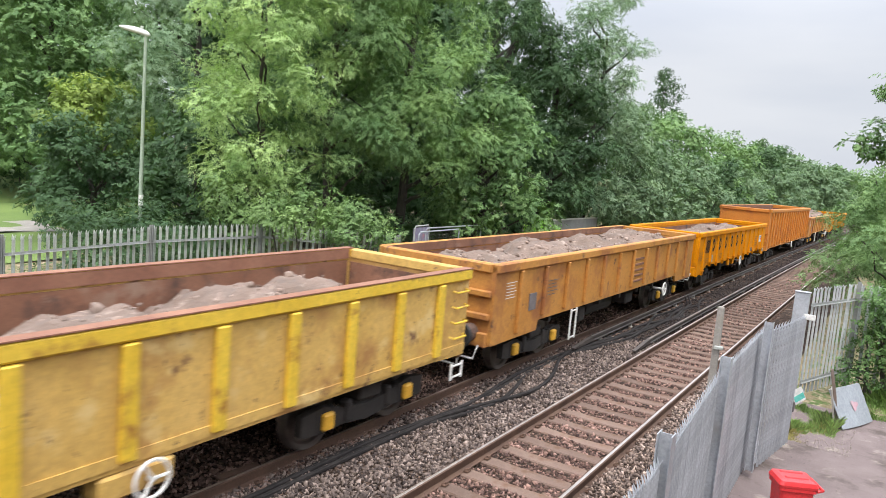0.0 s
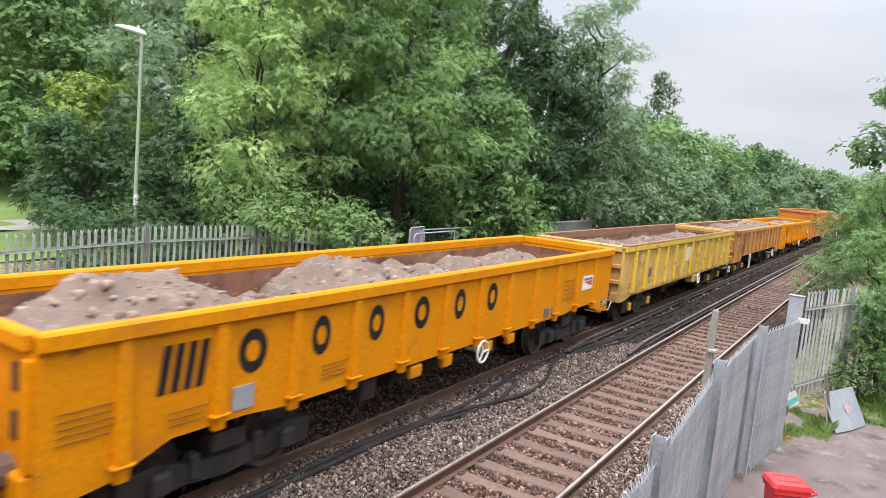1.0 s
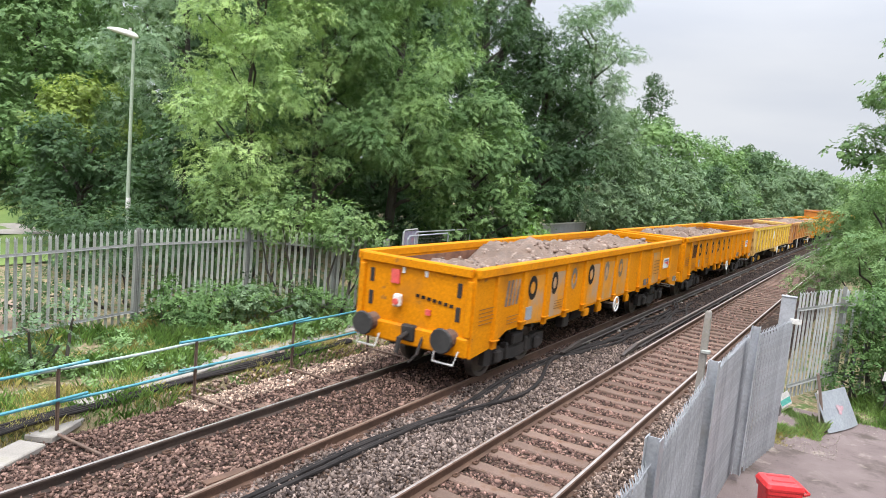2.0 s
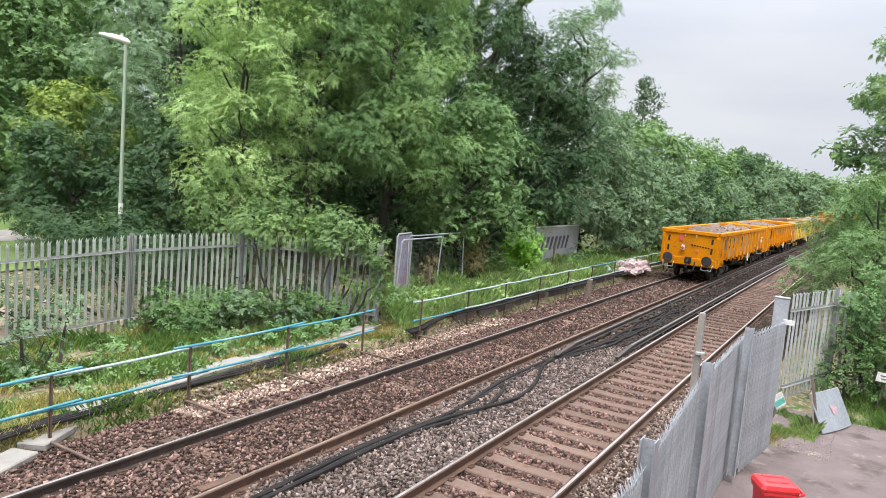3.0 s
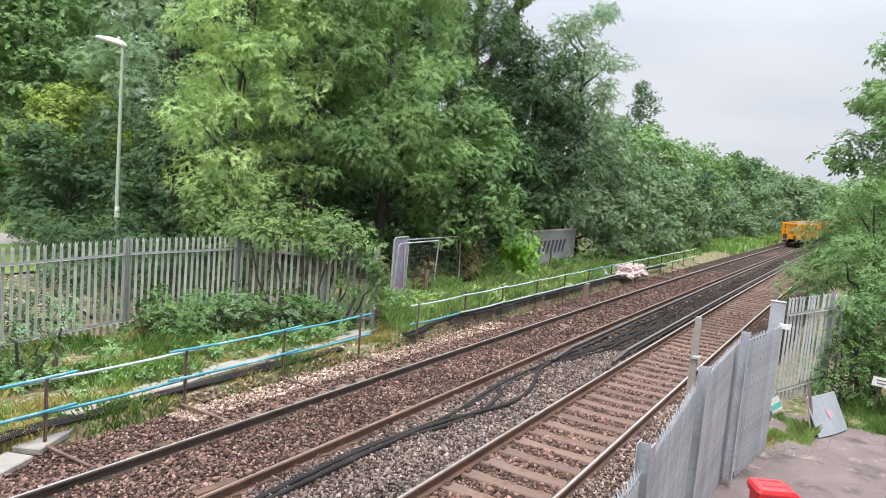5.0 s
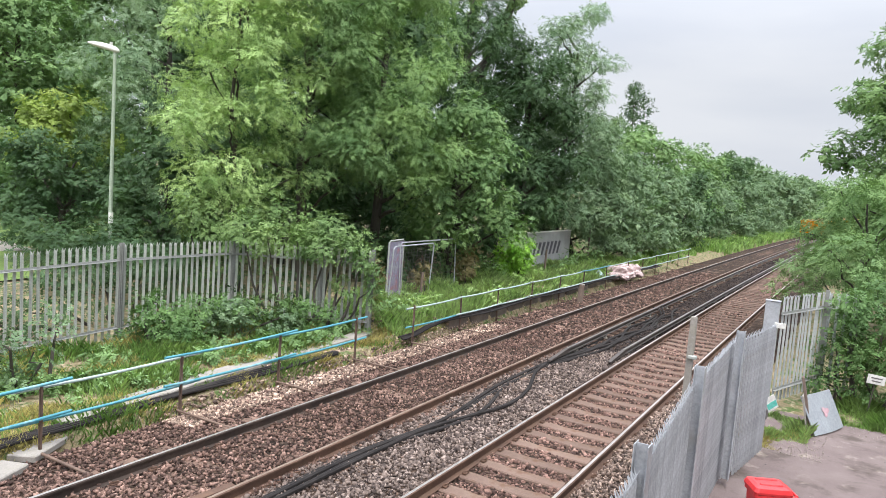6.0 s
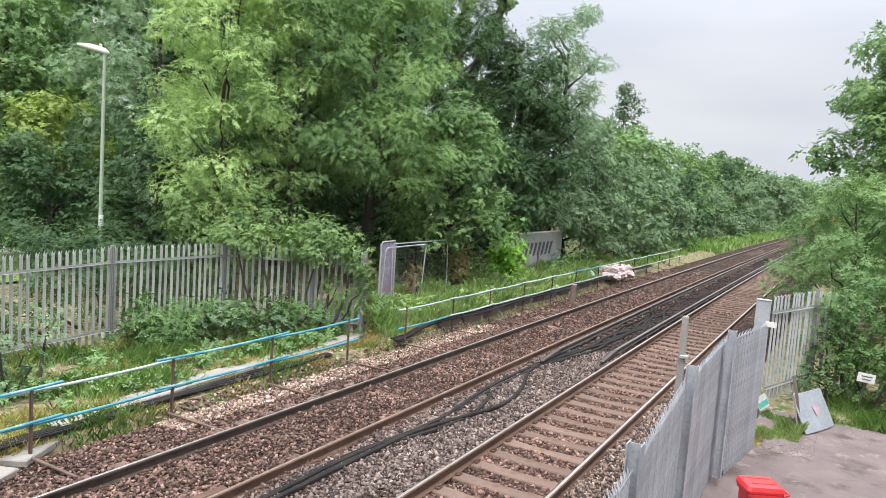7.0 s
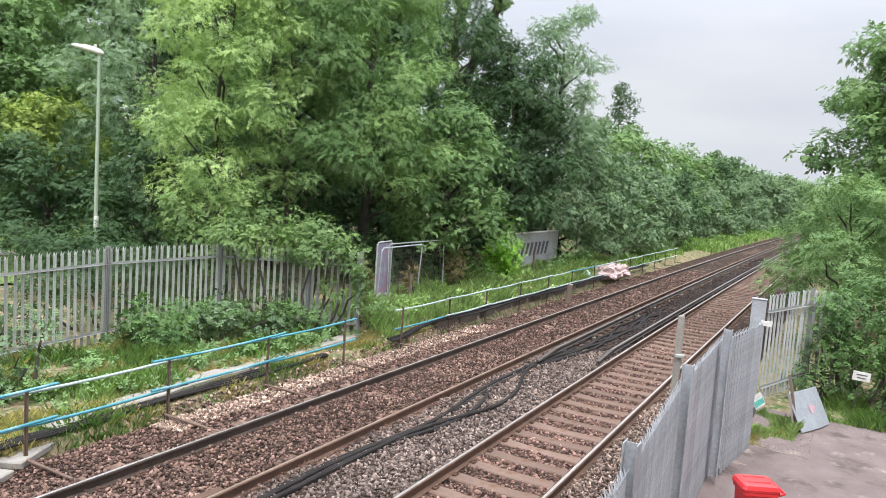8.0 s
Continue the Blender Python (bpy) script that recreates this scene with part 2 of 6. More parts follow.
M_YELLOW = surface("wagon_yellow", [(0.60, 0.208, 0.001), (0.67, 0.244, 0.002)], 0.8, 18, 0.6, bump=0.03, spec=0.14,
                   spots=[((0.44, 0.165, 0.012), 0.9, 0.55, 0.68), ((0.26, 0.12, 0.03), 4, 0.64, 0.72), ((0.12, 0.06, 0.03), 11, 0.68, 0.74)])
M_YELLOW_RUBBED = surface("wagon_yellow_rubbed", [(0.57, 0.23, 0.01), (0.6, 0.25, 0.02)], 0.9, 14, 0.55, bump=0.05, stretch=(1, 1, 0.6),
                          spots=[((0.40, 0.26, 0.15), 1.5, 0.47, 0.58)])
M_STRAW = surface("wagon_faded_straw", [(0.56, 0.345, 0.085), (0.64, 0.41, 0.125)], 0.7, 16, 0.6, bump=0.06,
                  spots=[((0.36, 0.18, 0.055), 0.9, 0.48, 0.64), ((0.66, 0.47, 0.19), 1.7, 0.56, 0.66), ((0.15, 0.07, 0.035), 2.2, 0.59, 0.68), ((0.08, 0.045, 0.03), 9.0, 0.63, 0.70)])
M_LEMON = surface("wagon_lemon_rib", [(0.68, 0.44, 0.035), (0.76, 0.52, 0.06)], 1.2, 16, 0.5, bump=0.04,
                  spots=[((0.34, 0.16, 0.03), 2.4, 0.56, 0.68), ((0.14, 0.06, 0.03), 8.0, 0.64, 0.72)])
M_ORANGE = surface("wagon_faded_orange", [(0.45, 0.19, 0.035), (0.5, 0.235, 0.055)], 0.8, 16, 0.6, bump=0.06,
                   spots=[((0.29, 0.11, 0.035), 1.1, 0.5, 0.63), ((0.13, 0.06, 0.035), 3, 0.6, 0.7)])
M_ORANGE_DEEP = surface("wagon_deep_orange", [(0.5, 0.165, 0.018), (0.55, 0.205, 0.03)], 0.8, 16, 0.55, bump=0.05,
                        spots=[((0.35, 0.12, 0.03), 1.2, 0.54, 0.7)])
M_RUSTY = surface("wagon_inside_rust", [(0.18, 0.078, 0.044), (0.25, 0.12, 0.072)], 1.0, 20, 0.85, bump=0.15,
                  spots=[((0.085, 0.045, 0.033), 1.8, 0.5, 0.65), ((0.27, 0.175, 0.125), 2.2, 0.58, 0.72)])
M_HOUSING = surface("buffer_housing_rust", [(0.09, 0.055, 0.042), (0.16, 0.10, 0.075)], 2, 20, 0.8, bump=0.15)
# brown stains, and the shade of the end wall darkened into the paint
M_STRAW_END = surface("wagon_stained_shaded_end", [(0.36, 0.2, 0.055), (0.44, 0.26, 0.08)], 0.9, 16, 0.7, bump=0.08,
                      spots=[((0.2, 0.1, 0.04), 1.2, 0.46, 0.62), ((0.1, 0.05, 0.03), 4.0, 0.58, 0.7)])
M_RIM_RUST = surface("wagon_rusted_rim", [(0.20, 0.085, 0.052), (0.29, 0.14, 0.085)], 1.5, 20, 0.8, bump=0.1)
M_SPOIL = surface("spoil_load", [(0.15, 0.105, 0.08), (0.235, 0.167, 0.132)], 1.2, 22, 0.95, bump=1.0,
                  spots=[((0.15, 0.115, 0.095), 3.5, 0.5, 0.66), ((0.36, 0.285, 0.235), 5.0, 0.58, 0.7)])
M_SPOIL_STONE = surface("spoil_stone", [(0.24, 0.175, 0.14), (0.36, 0.27, 0.22)], 2, 25, 0.95, islands=0.3, bump=0.3)
M_BOGIE = surface("bogie_grime", [(0.014, 0.012, 0.011), (0.036, 0.029, 0.025)], 2.5, 20, 0.85, bump=0.2)
M_TREAD = surface("wheel_tread_steel", [(0.14, 0.12, 0.11), (0.24, 0.21, 0.19)], 2, 20, 0.5, metal=0.8, bump=0.05)
M_BOX_YELLOW = surface("axlebox_yellow", [(0.62, 0.33, 0.03), (0.7, 0.38, 0.04)], 3, 20, 0.5, bump=0.03)
M_PRINT = surface("faded_print", [(0.22, 0.10, 0.02), (0.3, 0.13, 0.02)], 4, 20, 0.6, bump=0)
M_LETTER = surface("worn_black_paint", [(0.012, 0.011, 0.010), (0.03, 0.024, 0.02)], 2, 16, 0.75, bump=0, spec=0.15, spots=[((0.42, 0.22, 0.03), 5, 0.66, 0.74)])
M_LETTER_FADED = surface("faded_black_paint", [(0.10, 0.085, 0.075), (0.2, 0.15, 0.11)], 2, 16, 0.6, bump=0, spots=[((0.42, 0.27, 0.15), 2.2, 0.48, 0.6)])
M_DARK_PANEL = surface("dark_data_panel", [(0.10, 0.09, 0.09), (0.18, 0.16, 0.16)], 4, 30, 0.6, bump=0)
M_BLUE_BAND = surface("blue_print", [(0.12, 0.16, 0.36), (0.18, 0.22, 0.42)], 4, 30, 0.5, bump=0)
M_RED_BAND = surface("red_print", [(0.6, 0.05, 0.05), (0.7, 0.12, 0.1)], 4, 30, 0.5, bump=0)

L_ASH = leaf_mat("ash_leaves", (0.18, 0.30, 0.10), (0.48, 0.63, 0.245), 0.14)
L_MID = leaf_mat("mid_green_leaves", (0.078, 0.162, 0.058), (0.235, 0.36, 0.135), 0.14)
L_FRESH = leaf_mat("fresh_green_leaves", (0.105, 0.205, 0.07), (0.31, 0.455, 0.165), 0.14)
# haze put into the leaf colour: paler and bluer than mid green
L_PALE_HAZE = leaf_mat("pale_hazed_leaves", (0.12, 0.21, 0.115), (0.31, 0.42, 0.25), 0.14)
# dark-leaved trees; also carries shade of gaps and wood floor as colour
L_DARK_SHADED = leaf_mat("dark_and_shaded_leaves", (0.028, 0.07, 0.028), (0.09, 0.16, 0.062), 0.2)
L_YELLOW = leaf_mat("yellow_green_leaves", (0.12, 0.19, 0.05), (0.36, 0.45, 0.10), 0.2)
# grey-green leaves; on distant trees the greying paints the haze
L_GREY = leaf_mat("grey_green_and_hazed_leaves", (0.08, 0.145, 0.072), (0.225, 0.32, 0.17), 0.14)
L_LIME = leaf_mat("lime_leaves", (0.14, 0.34, 0.03), (0.30, 0.52, 0.07), 0.2)
L_IVY = leaf_mat("ivy_leaves", (0.085, 0.165, 0.055), (0.25, 0.36, 0.125), 0.25, gloss=0.55)
L_GRASS = leaf_mat("grass_blades", (0.15, 0.27, 0.075), (0.34, 0.46, 0.18), clear=0.4)
L_BROWN = leaf_mat("withered_ivy_leaves", (0.11, 0.10, 0.045), (0.27, 0.22, 0.10), 0.3)
L_GRASS_PALE = leaf_mat("pale_grass_blades", (0.30, 0.43, 0.17), (0.50, 0.60, 0.31), clear=0.45)
L_BUSH = leaf_mat("bush_leaves", (0.05, 0.115, 0.034), (0.16, 0.27, 0.085), 0.2)
L_STRAW = leaf_mat("dry_grass_blades", (0.44, 0.36, 0.175), (0.60, 0.51, 0.28), clear=0.5)

# ---- mesh helpers ----


class Geo:
    """Collects vertices and faces of one mesh."""

    def __init__(self):
        self.v, self.f = [], []

    def add(self, verts, faces, m=None):
        o = len(self.v)
        self.v += [tuple(m @ Vector(p)) if m else tuple(p) for p in verts]
        self.f += [tuple(i + o for i in f) for f in faces]
        return self

    def box(self, c, s, m=None, ch=0.0):
        x, y, z = c
        a, b, d = (k / 2 for k in s)
        if not ch:
            vs = [(x + i * a, y + j * b, z + k * d) for i in (-1, 1) for j in (-1, 1) for k in (-1, 1)]
            return self.add(vs, [(0, 1, 3, 2), (4, 6, 7, 5), (0, 4, 5, 1), (2, 3, 7, 6), (0, 2, 6, 4), (1, 5, 7, 3)], m)
        ch = min(ch, a * 0.9, b * 0.9, d * 0.9)
        vs, ix = [], {}
        for i in (-1, 1):
            for j in (-1, 1):
                for k in (-1, 1):
                    for ax in range(3):
                        ix[i, j, k, ax] = len(vs)
                        vs.append((x + i * (a - (ax != 0) * ch), y + j * (b - (ax != 1) * ch), z + k * (d - (ax != 2) * ch)))
        fs = []
        for ax in range(3):
            for sgn in (-1, 1):
                q = []
                for u, w in ((-1, -1), (1, -1), (1, 1), (-1, 1)):
                    key = [u, w]
                    key.insert(ax, sgn)
                    q.append(ix[(*key, ax)])
                fs.append(q if (sgn > 0) == (ax != 1) else q[::-1])
        for ax in range(3):
            o1, o2 = [k for k in range(3) if k != ax]
            for p in (-1, 1):
                for q in (-1, 1):
                    e = []
                    for s2, face in ((-1, o1), (1, o1), (1, o2), (-1, o2)):
                        key = [0, 0, 0]
                        key[ax], key[o1], key[o2] = s2, p, q
                        e.append(ix[(*key, face)])
                    fs.append(e)
        for i in (-1, 1):
            for j in (-1, 1):
                for k in (-1, 1):
                    fs.append([ix[i, j, k, 0], ix[i, j, k, 1], ix[i, j, k, 2]])
        return self.add(vs, fs, m)

    def rings(self, rings, closed=True, cap=True):
        """Skin over rings of equally many points."""
        n = len(rings[0])
        vs = [p for r in rings for p in r]
        fs = []
        for i in range(len(rings) - 1):
            for j in range(n if closed else n - 1):
                k = (j + 1) % n
                fs.append((i * n + j, i * n + k, (i + 1) * n + k, (i + 1) * n + j))
        if cap and closed:
            fs.append(tuple(range(n))[::-1])
            fs.append(tuple((len(rings) - 1) * n + j for j in range(n)))
        return self.add(vs, fs)

    def tube(self, pts, r, n=8, cap=True):
        pts = [Vector(p) for p in pts]
        rs = r if isinstance(r, (list, tuple)) else [r] * len(pts)
        rings, ref = [], Vector((0.31, 0.17, 0.93))
        for i, p in enumerate(pts):
            d = (pts[min(i + 1, len(pts) - 1)] - pts[max(i - 1, 0)]).normalized()
            if abs(d.dot(ref)) > 0.97:
                ref = Vector((1, 0.1, 0))
            u = d.cross(ref).normalized()
            w = d.cross(u)
            rings.append([tuple(p + rs[i] * (math.cos(a) * u + math.sin(a) * w)) for a in (2 * math.pi * k / n for k in range(n))])
        return self.rings(rings, True, cap)

    def torus(self, m, r, tube, n=20, k=6):
        rings = []
        for i in range(n + 1):
            a = 2 * math.pi * i / n
            rings.append([tuple(m @ Vector(((r + tube * math.cos(b)) * math.cos(a), (r + tube * math.cos(b)) * math.sin(a), tube * math.sin(b))))
                          for b in (2 * math.pi * j / k for j in range(k))])
        return self.rings(rings, True, False)

    def disc_ring(self, m, rx, ry, inner, n=20):
        """A flat ring with thickness 4 mm: a painted mark."""
        vs = [tuple(m @ Vector((q * rx * math.cos(a), q * ry * math.sin(a), 0))) for q in (1, inner) for a in (2 * math.pi * i / n for i in range(n))]
        return self.add(vs, [(i, (i + 1) % n, n + (i + 1) % n, n + i) for i in range(n)])

    def mesh(self, name, smooth=False):
        me = bpy.data.meshes.new(name)
        me.from_pydata(self.v, [], self.f)
        if smooth:
            me.polygons.foreach_set("use_smooth", [True] * len(me.polygons))
        bm = bmesh.new()
        bm.from_mesh(me)
        bmesh.ops.recalc_face_normals(bm, faces=bm.faces)
        bm.to_mesh(me)
        bm.free()
        me.update()
        return me


def array_mesh(name, verts, quads, smooth=False):
    """A mesh from arrays: verts (n, 3), faces (m, k)."""
    me = bpy.data.meshes.new(name)
    m, k = quads.shape
    me.vertices.add(len(verts))
    me.vertices.foreach_set("co", np.ascontiguousarray(verts, np.float32).ravel())
    me.loops.add(m * k)
    me.loops.foreach_set("vertex_index", np.ascontiguousarray(quads, np.int32).ravel())
    me.polygons.add(m)
    me.polygons.foreach_set("loop_start", np.arange(0, m * k, k, dtype=np.int32))
    me.polygons.foreach_set("loop_total", np.full(m, k, np.int32))
    if smooth:
        me.polygons.foreach_set("use_smooth", np.ones(m, bool))
    me.update(calc_edges=True)
    return me


def put(name, me, mat, parent=None, label="", m=None):
    if isinstance(me, Geo):
        me = me.mesh(name)
    if mat and not me.materials:
        me.materials.append(mat)
    ob = new(name, me)
    if parent:
        ob.parent = parent
    if m is not None:
        ob.matrix_basis = m
    if label:
        ob["label"] = label
    return ob


def thing(name, label, category, m=None, group="", kind=""):
    e = new(name)
    e.empty_display_size = 0.3
    if m is not None:
        e.matrix_basis = m
    return tagged(e, label, category, group, kind)


BEND = 0.0002057  # the line bends gently to the right beyond the gate


def bend(y):
    y = max(y, 0.0)
    return BEND * y * y if y < 140 else BEND * 140 * 140 + 2 * BEND * 140 * (y - 140)


def heading(y):
    return -math.degrees(math.atan(2 * BEND * min(max(y, 0.0), 140)))


bend_arr = np.vectorize(bend)
NEAR, FAR = -3.715, -6.989  # track centre lines
RNG = np.random.default_rng(7)

# ---- ground ----


def sheet(name, xs, ys, height, mat, along_bend=True):
    xs, ys = np.asarray(xs, float), np.asarray(ys, float)
    gx, gy = np.meshgrid(xs, ys)
    z = height(gx, gy)
    wx = gx + (bend_arr(gy) if along_bend else 0)
    n, m = len(ys), len(xs)
    verts = np.stack([wx.ravel(), gy.ravel(), z.ravel()], 1)
    i = (np.arange(n - 1)[:, None] * m + np.arange(m - 1)[None]).ravel()
    me = array_mesh(name, verts, np.stack([i, i + 1, i + m + 1, i + m], 1), True)
    ob = put(name, me, mat)
    ob["kind"] = "structure"
    return ob


def wave(x, y, s=1.0):
    return np.sin(x * 1.7 * s + 0.6 * np.sin(y * 0.9 * s)) * np.sin(y * 1.3 * s + 1.1 * np.sin(x * 0.7 * s))


def ground_z(x, y):
    bank = np.where(y > 17, 0.08, -0.08)
    z = np.interp(x, [-60, -22, -14, -10.4, -9.5, -9.3, -1.7, -1.4, 8, 60], [0.6, 0.15, 0.0, 0.0, -0.12, -0.5, -0.5, -0.06, -0.06, 0.3])
    return z + np.where(x < -9.5, bank, 0) + np.where((x < -9.5) & (x > -40), 0.05 * wave(x, y), 0)


ys_g = np.concatenate([np.linspace(-900, -40, 12), np.arange(-30, 60, 1.0), np.arange(60, 220, 8), np.linspace(230, 2500, 14)])
xs_g = np.concatenate([np.linspace(-2000, -70, 12), np.arange(-60, -16, 2.0), np.arange(-16, -9.5, 0.5), [-9.5, -9.3, -5, -1.7, -1.4, 0, 4, 8, 20, 60, 300, 2000]])
ground = sheet("ground", xs_g, ys_g, ground_z, M_EARTH)
tagged(ground, "grassy earth verge beside the railway", "ground")
lawn = sheet("lawn", np.arange(-60, -20.9, 3), np.arange(2, 40, 2), lambda x, y: ground_z(x, y) + 0.03, M_LAWN, False)
tagged(lawn, "mown grass behind the fence", "lawn")
path = sheet("path", np.arange(-29.5, -26.4, 0.6), np.arange(-6, 15.6, 1.2), lambda x, y: ground_z(x, y) + 0.06, M_CONC, False)
tagged(path, "pale paved path beside the lawn", "path")
soil = sheet("bare_soil", np.arange(-20.5, -13.7, 0.8), np.arange(0, 9.6, 0.8), lambda x, y: ground_z(x, y) + 0.06, M_SOIL, False)
tagged(soil, "bare reddish soil and gravel behind the fence", "soil")
tarmac = sheet("pavement", np.linspace(-1.3, 14, 27), np.arange(-6, 15.5, 0.7), lambda x, y: 0.0 + 0.012 * wave(x, y, 0.6), M_TARMAC, False)
tagged(tarmac, "worn grey-brown tarmac of the yard", "pavement")


def ballast_z(x, y):
    base = np.interp(x, [-9.45, -9.2, -8.5, -8.25, -7.8, -7.7, -6.2, -5.4, -5.0, -4.62, -4.5, -4.35, -3.1, -2.9, -2.8, -2.4, -2.0, -1.55, -1.3],
                     [-0.42, -0.24, -0.2, -0.18, -0.175, -0.155, -0.155, -0.2, -0.145, -0.135, -0.17, -0.19, -0.19, -0.17, -0.135, -0.14, -0.2, -0.3, -0.42])
    return base + 0.02 * wave(x, y, 2.2)


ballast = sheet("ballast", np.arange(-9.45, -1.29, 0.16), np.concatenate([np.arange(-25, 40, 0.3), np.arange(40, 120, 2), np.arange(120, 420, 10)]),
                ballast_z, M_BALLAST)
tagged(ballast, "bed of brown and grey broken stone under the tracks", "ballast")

# unseen wall, added behind the camera to keep low sky light off
wall_south = put("wall_south", Geo().box((5.2, -6.0, 3.9), (0.3, 38.0, 8.0)), M_CONC)
tagged(wall_south, "unseen plain wall added to block low sky light", "wall", kind="structure")

# ---- rails and sleepers ----


def line_rings(profile, centre, y0, y1, step):
    ys = np.arange(y0, y1 + 0.01, step)
    return [[(centre + px + bend(y), y, pz) for px, pz in profile] for y in ys]


RAIL_SIDE = [(-0.07, -0.159), (0.07, -0.159), (0.07, -0.148), (0.012, -0.13), (0.012, -0.045), (0.036, -0.035), (0.036, -0.008), (0.022, -0.001),
             (-0.022, -0.001), (-0.036, -0.008), (-0.036, -0.035), (-0.012, -0.045), (-0.012, -0.13), (-0.07, -0.148)]
RAIL_HEAD = [(-0.019, -0.002), (0.019, -0.002), (0.019, 0.001), (0.013, 0.0022), (-0.013, 0.0022), (-0.019, 0.001)]


def rail(parent, centre, top, label, side):
    g = Geo().rings(line_rings(RAIL_SIDE, centre, -24, 300, 2.0))
    r = put("rail", g, side, parent, label)
    put("running_surface", Geo().rings(line_rings(RAIL_HEAD, centre, -24, 300, 2.0)), top, r)


def sleeper_mesh(name, mat):
    g = Geo()
    rows = []
    for x, z, w in [(-1.25, -0.17, 0.12), (-1.2, -0.15, 0.13), (-0.5, -0.155, 0.13), (-0.25, -0.164, 0.122), (0.25, -0.164, 0.122),
                    (0.5, -0.155, 0.13), (1.2, -0.15, 0.13), (1.25, -0.17, 0.12)]:
        rows.append([(x, -w - 0.02, -0.33), (x, w + 0.02, -0.33), (x, w, z - 0.015), (x, w - 0.02, z), (x, -w + 0.02, z), (x, -w, z - 0.015)])
    me = g.rings(rows).mesh(name)
    me.materials.append(mat)
    return me


def track(name, centre, tops, sides, mat, label, first, pitch, sink):
    t = thing(name, label, "railway track", kind="structure")
    for s, top, side in zip((-1, 1), tops, sides):
        rail(t, centre + s * 0.7525, top, "rusty rail with a worn bright head", side)
    me = sleeper_mesh("sleeper", mat)
    clip = Geo()
    far = Geo()
    for i in range(-22, 300):
        y = first + i * pitch
        m = pose(centre + bend(y), y, sink * (0.5 + 0.5 * math.sin(i * 2.3)), 0, 0, heading(y) + 0.3 * math.sin(i * 1.7))
        if y < 62:
            put("sleeper", me, None, t, m=m)
            for s in (-1, 1):
                for k in (-1, 1):
                    if y < 30:
                        clip.box((s * 0.7525 + k * 0.10, 0.0, -0.135), (0.07, 0.11, 0.035), m, 0.01)
                        clip.tube([m @ Vector((s * 0.7525 + k * 0.075, -0.05, -0.12)), m @ Vector((s * 0.7525 + k * 0.12, -0.02, -0.10)),
                                   m @ Vector((s * 0.7525 + k * 0.12, 0.05, -0.11))], 0.011, 5)
        else:
            far.box((0, 0, -0.24), (2.5, 0.25, 0.17), m)
    c = put("rail_clips", clip, M_RAIL_SIDE, t)
    c["kind"] = "stuff"
    f = put("far_sleepers", far, mat, t)
    f["kind"] = "stuff"
    return t


track("track_near", NEAR, (M_RAIL_TOP, M_RAIL_TOP), (M_RAIL_SIDE, M_RAIL_SIDE), M_SLEEPER, "near railway track on pale concrete sleepers", 8.13, 0.5625, 0.0)
track("track_far", FAR, (M_RAIL_TOP, M_RAIL_DULL), (M_RAIL_SHADED, M_RAIL_SIDE), M_SLEEPER_OLD, "far railway track with half-buried stained sleepers", 8.3, 0.5625, -0.012)


def conductor(centre, y0, label):
    t = thing("conductor_rail", label, "conductor rail", kind="")
    prof = [(-0.05, -0.06), (0.05, -0.06), (0.05, -0.045), (0.018, -0.03), (0.018, 0.0), (0.042, 0.015), (0.042, 0.058), (-0.042, 0.058),
            (-0.042, 0.015), (-0.018, 0.0), (-0.018, -0.03), (-0.05, -0.045)]
    head = [(-0.018, 0.056), (0.018, 0.056), (0.016, 0.063), (-0.016, 0.063)]
    put("rail_body", Geo().rings(line_rings(prof, centre, y0, 300, 2.0)), M_THIRD, t)
    put("contact_face", Geo().rings(line_rings(head, centre, y0, 300, 2.0)), M_THIRD_TOP, t)
    # sloping ramp at the near end
    g = Geo().rings([[(centre + bend(y0) + a * 0.042, y, z) for a, z in ((-1, -0.06), (1, -0.06), (1, z1), (-1, z1))] for y, z1 in ((y0 - 1.2, -0.03), (y0 - 0.01, 0.06))])
    put("ramp", g, M_THIRD, t)
    ins = Geo().rings([[(r * math.cos(a), r * math.sin(a), z) for a in (math.pi * k / 4 for k in range(8))] for z, r in ((-0.2, 0.08), (-0.15, 0.08), (-0.14, 0.05), (-0.06, 0.05))]).mesh("insulator")
    ins.materials.append(M_CONC)
    for i in range(18):
        y = y0 + 0.6 + 2.4 * i
        put("insulator", ins, None, t, m=pose(centre + bend(y), y, 0))


conductor(-4.72, 17.6, "dark conductor rail beside the near track")
conductor(-5.84, 16.6, "dark conductor rail beside the far track")

# loose stones over the bed, nearest stretch


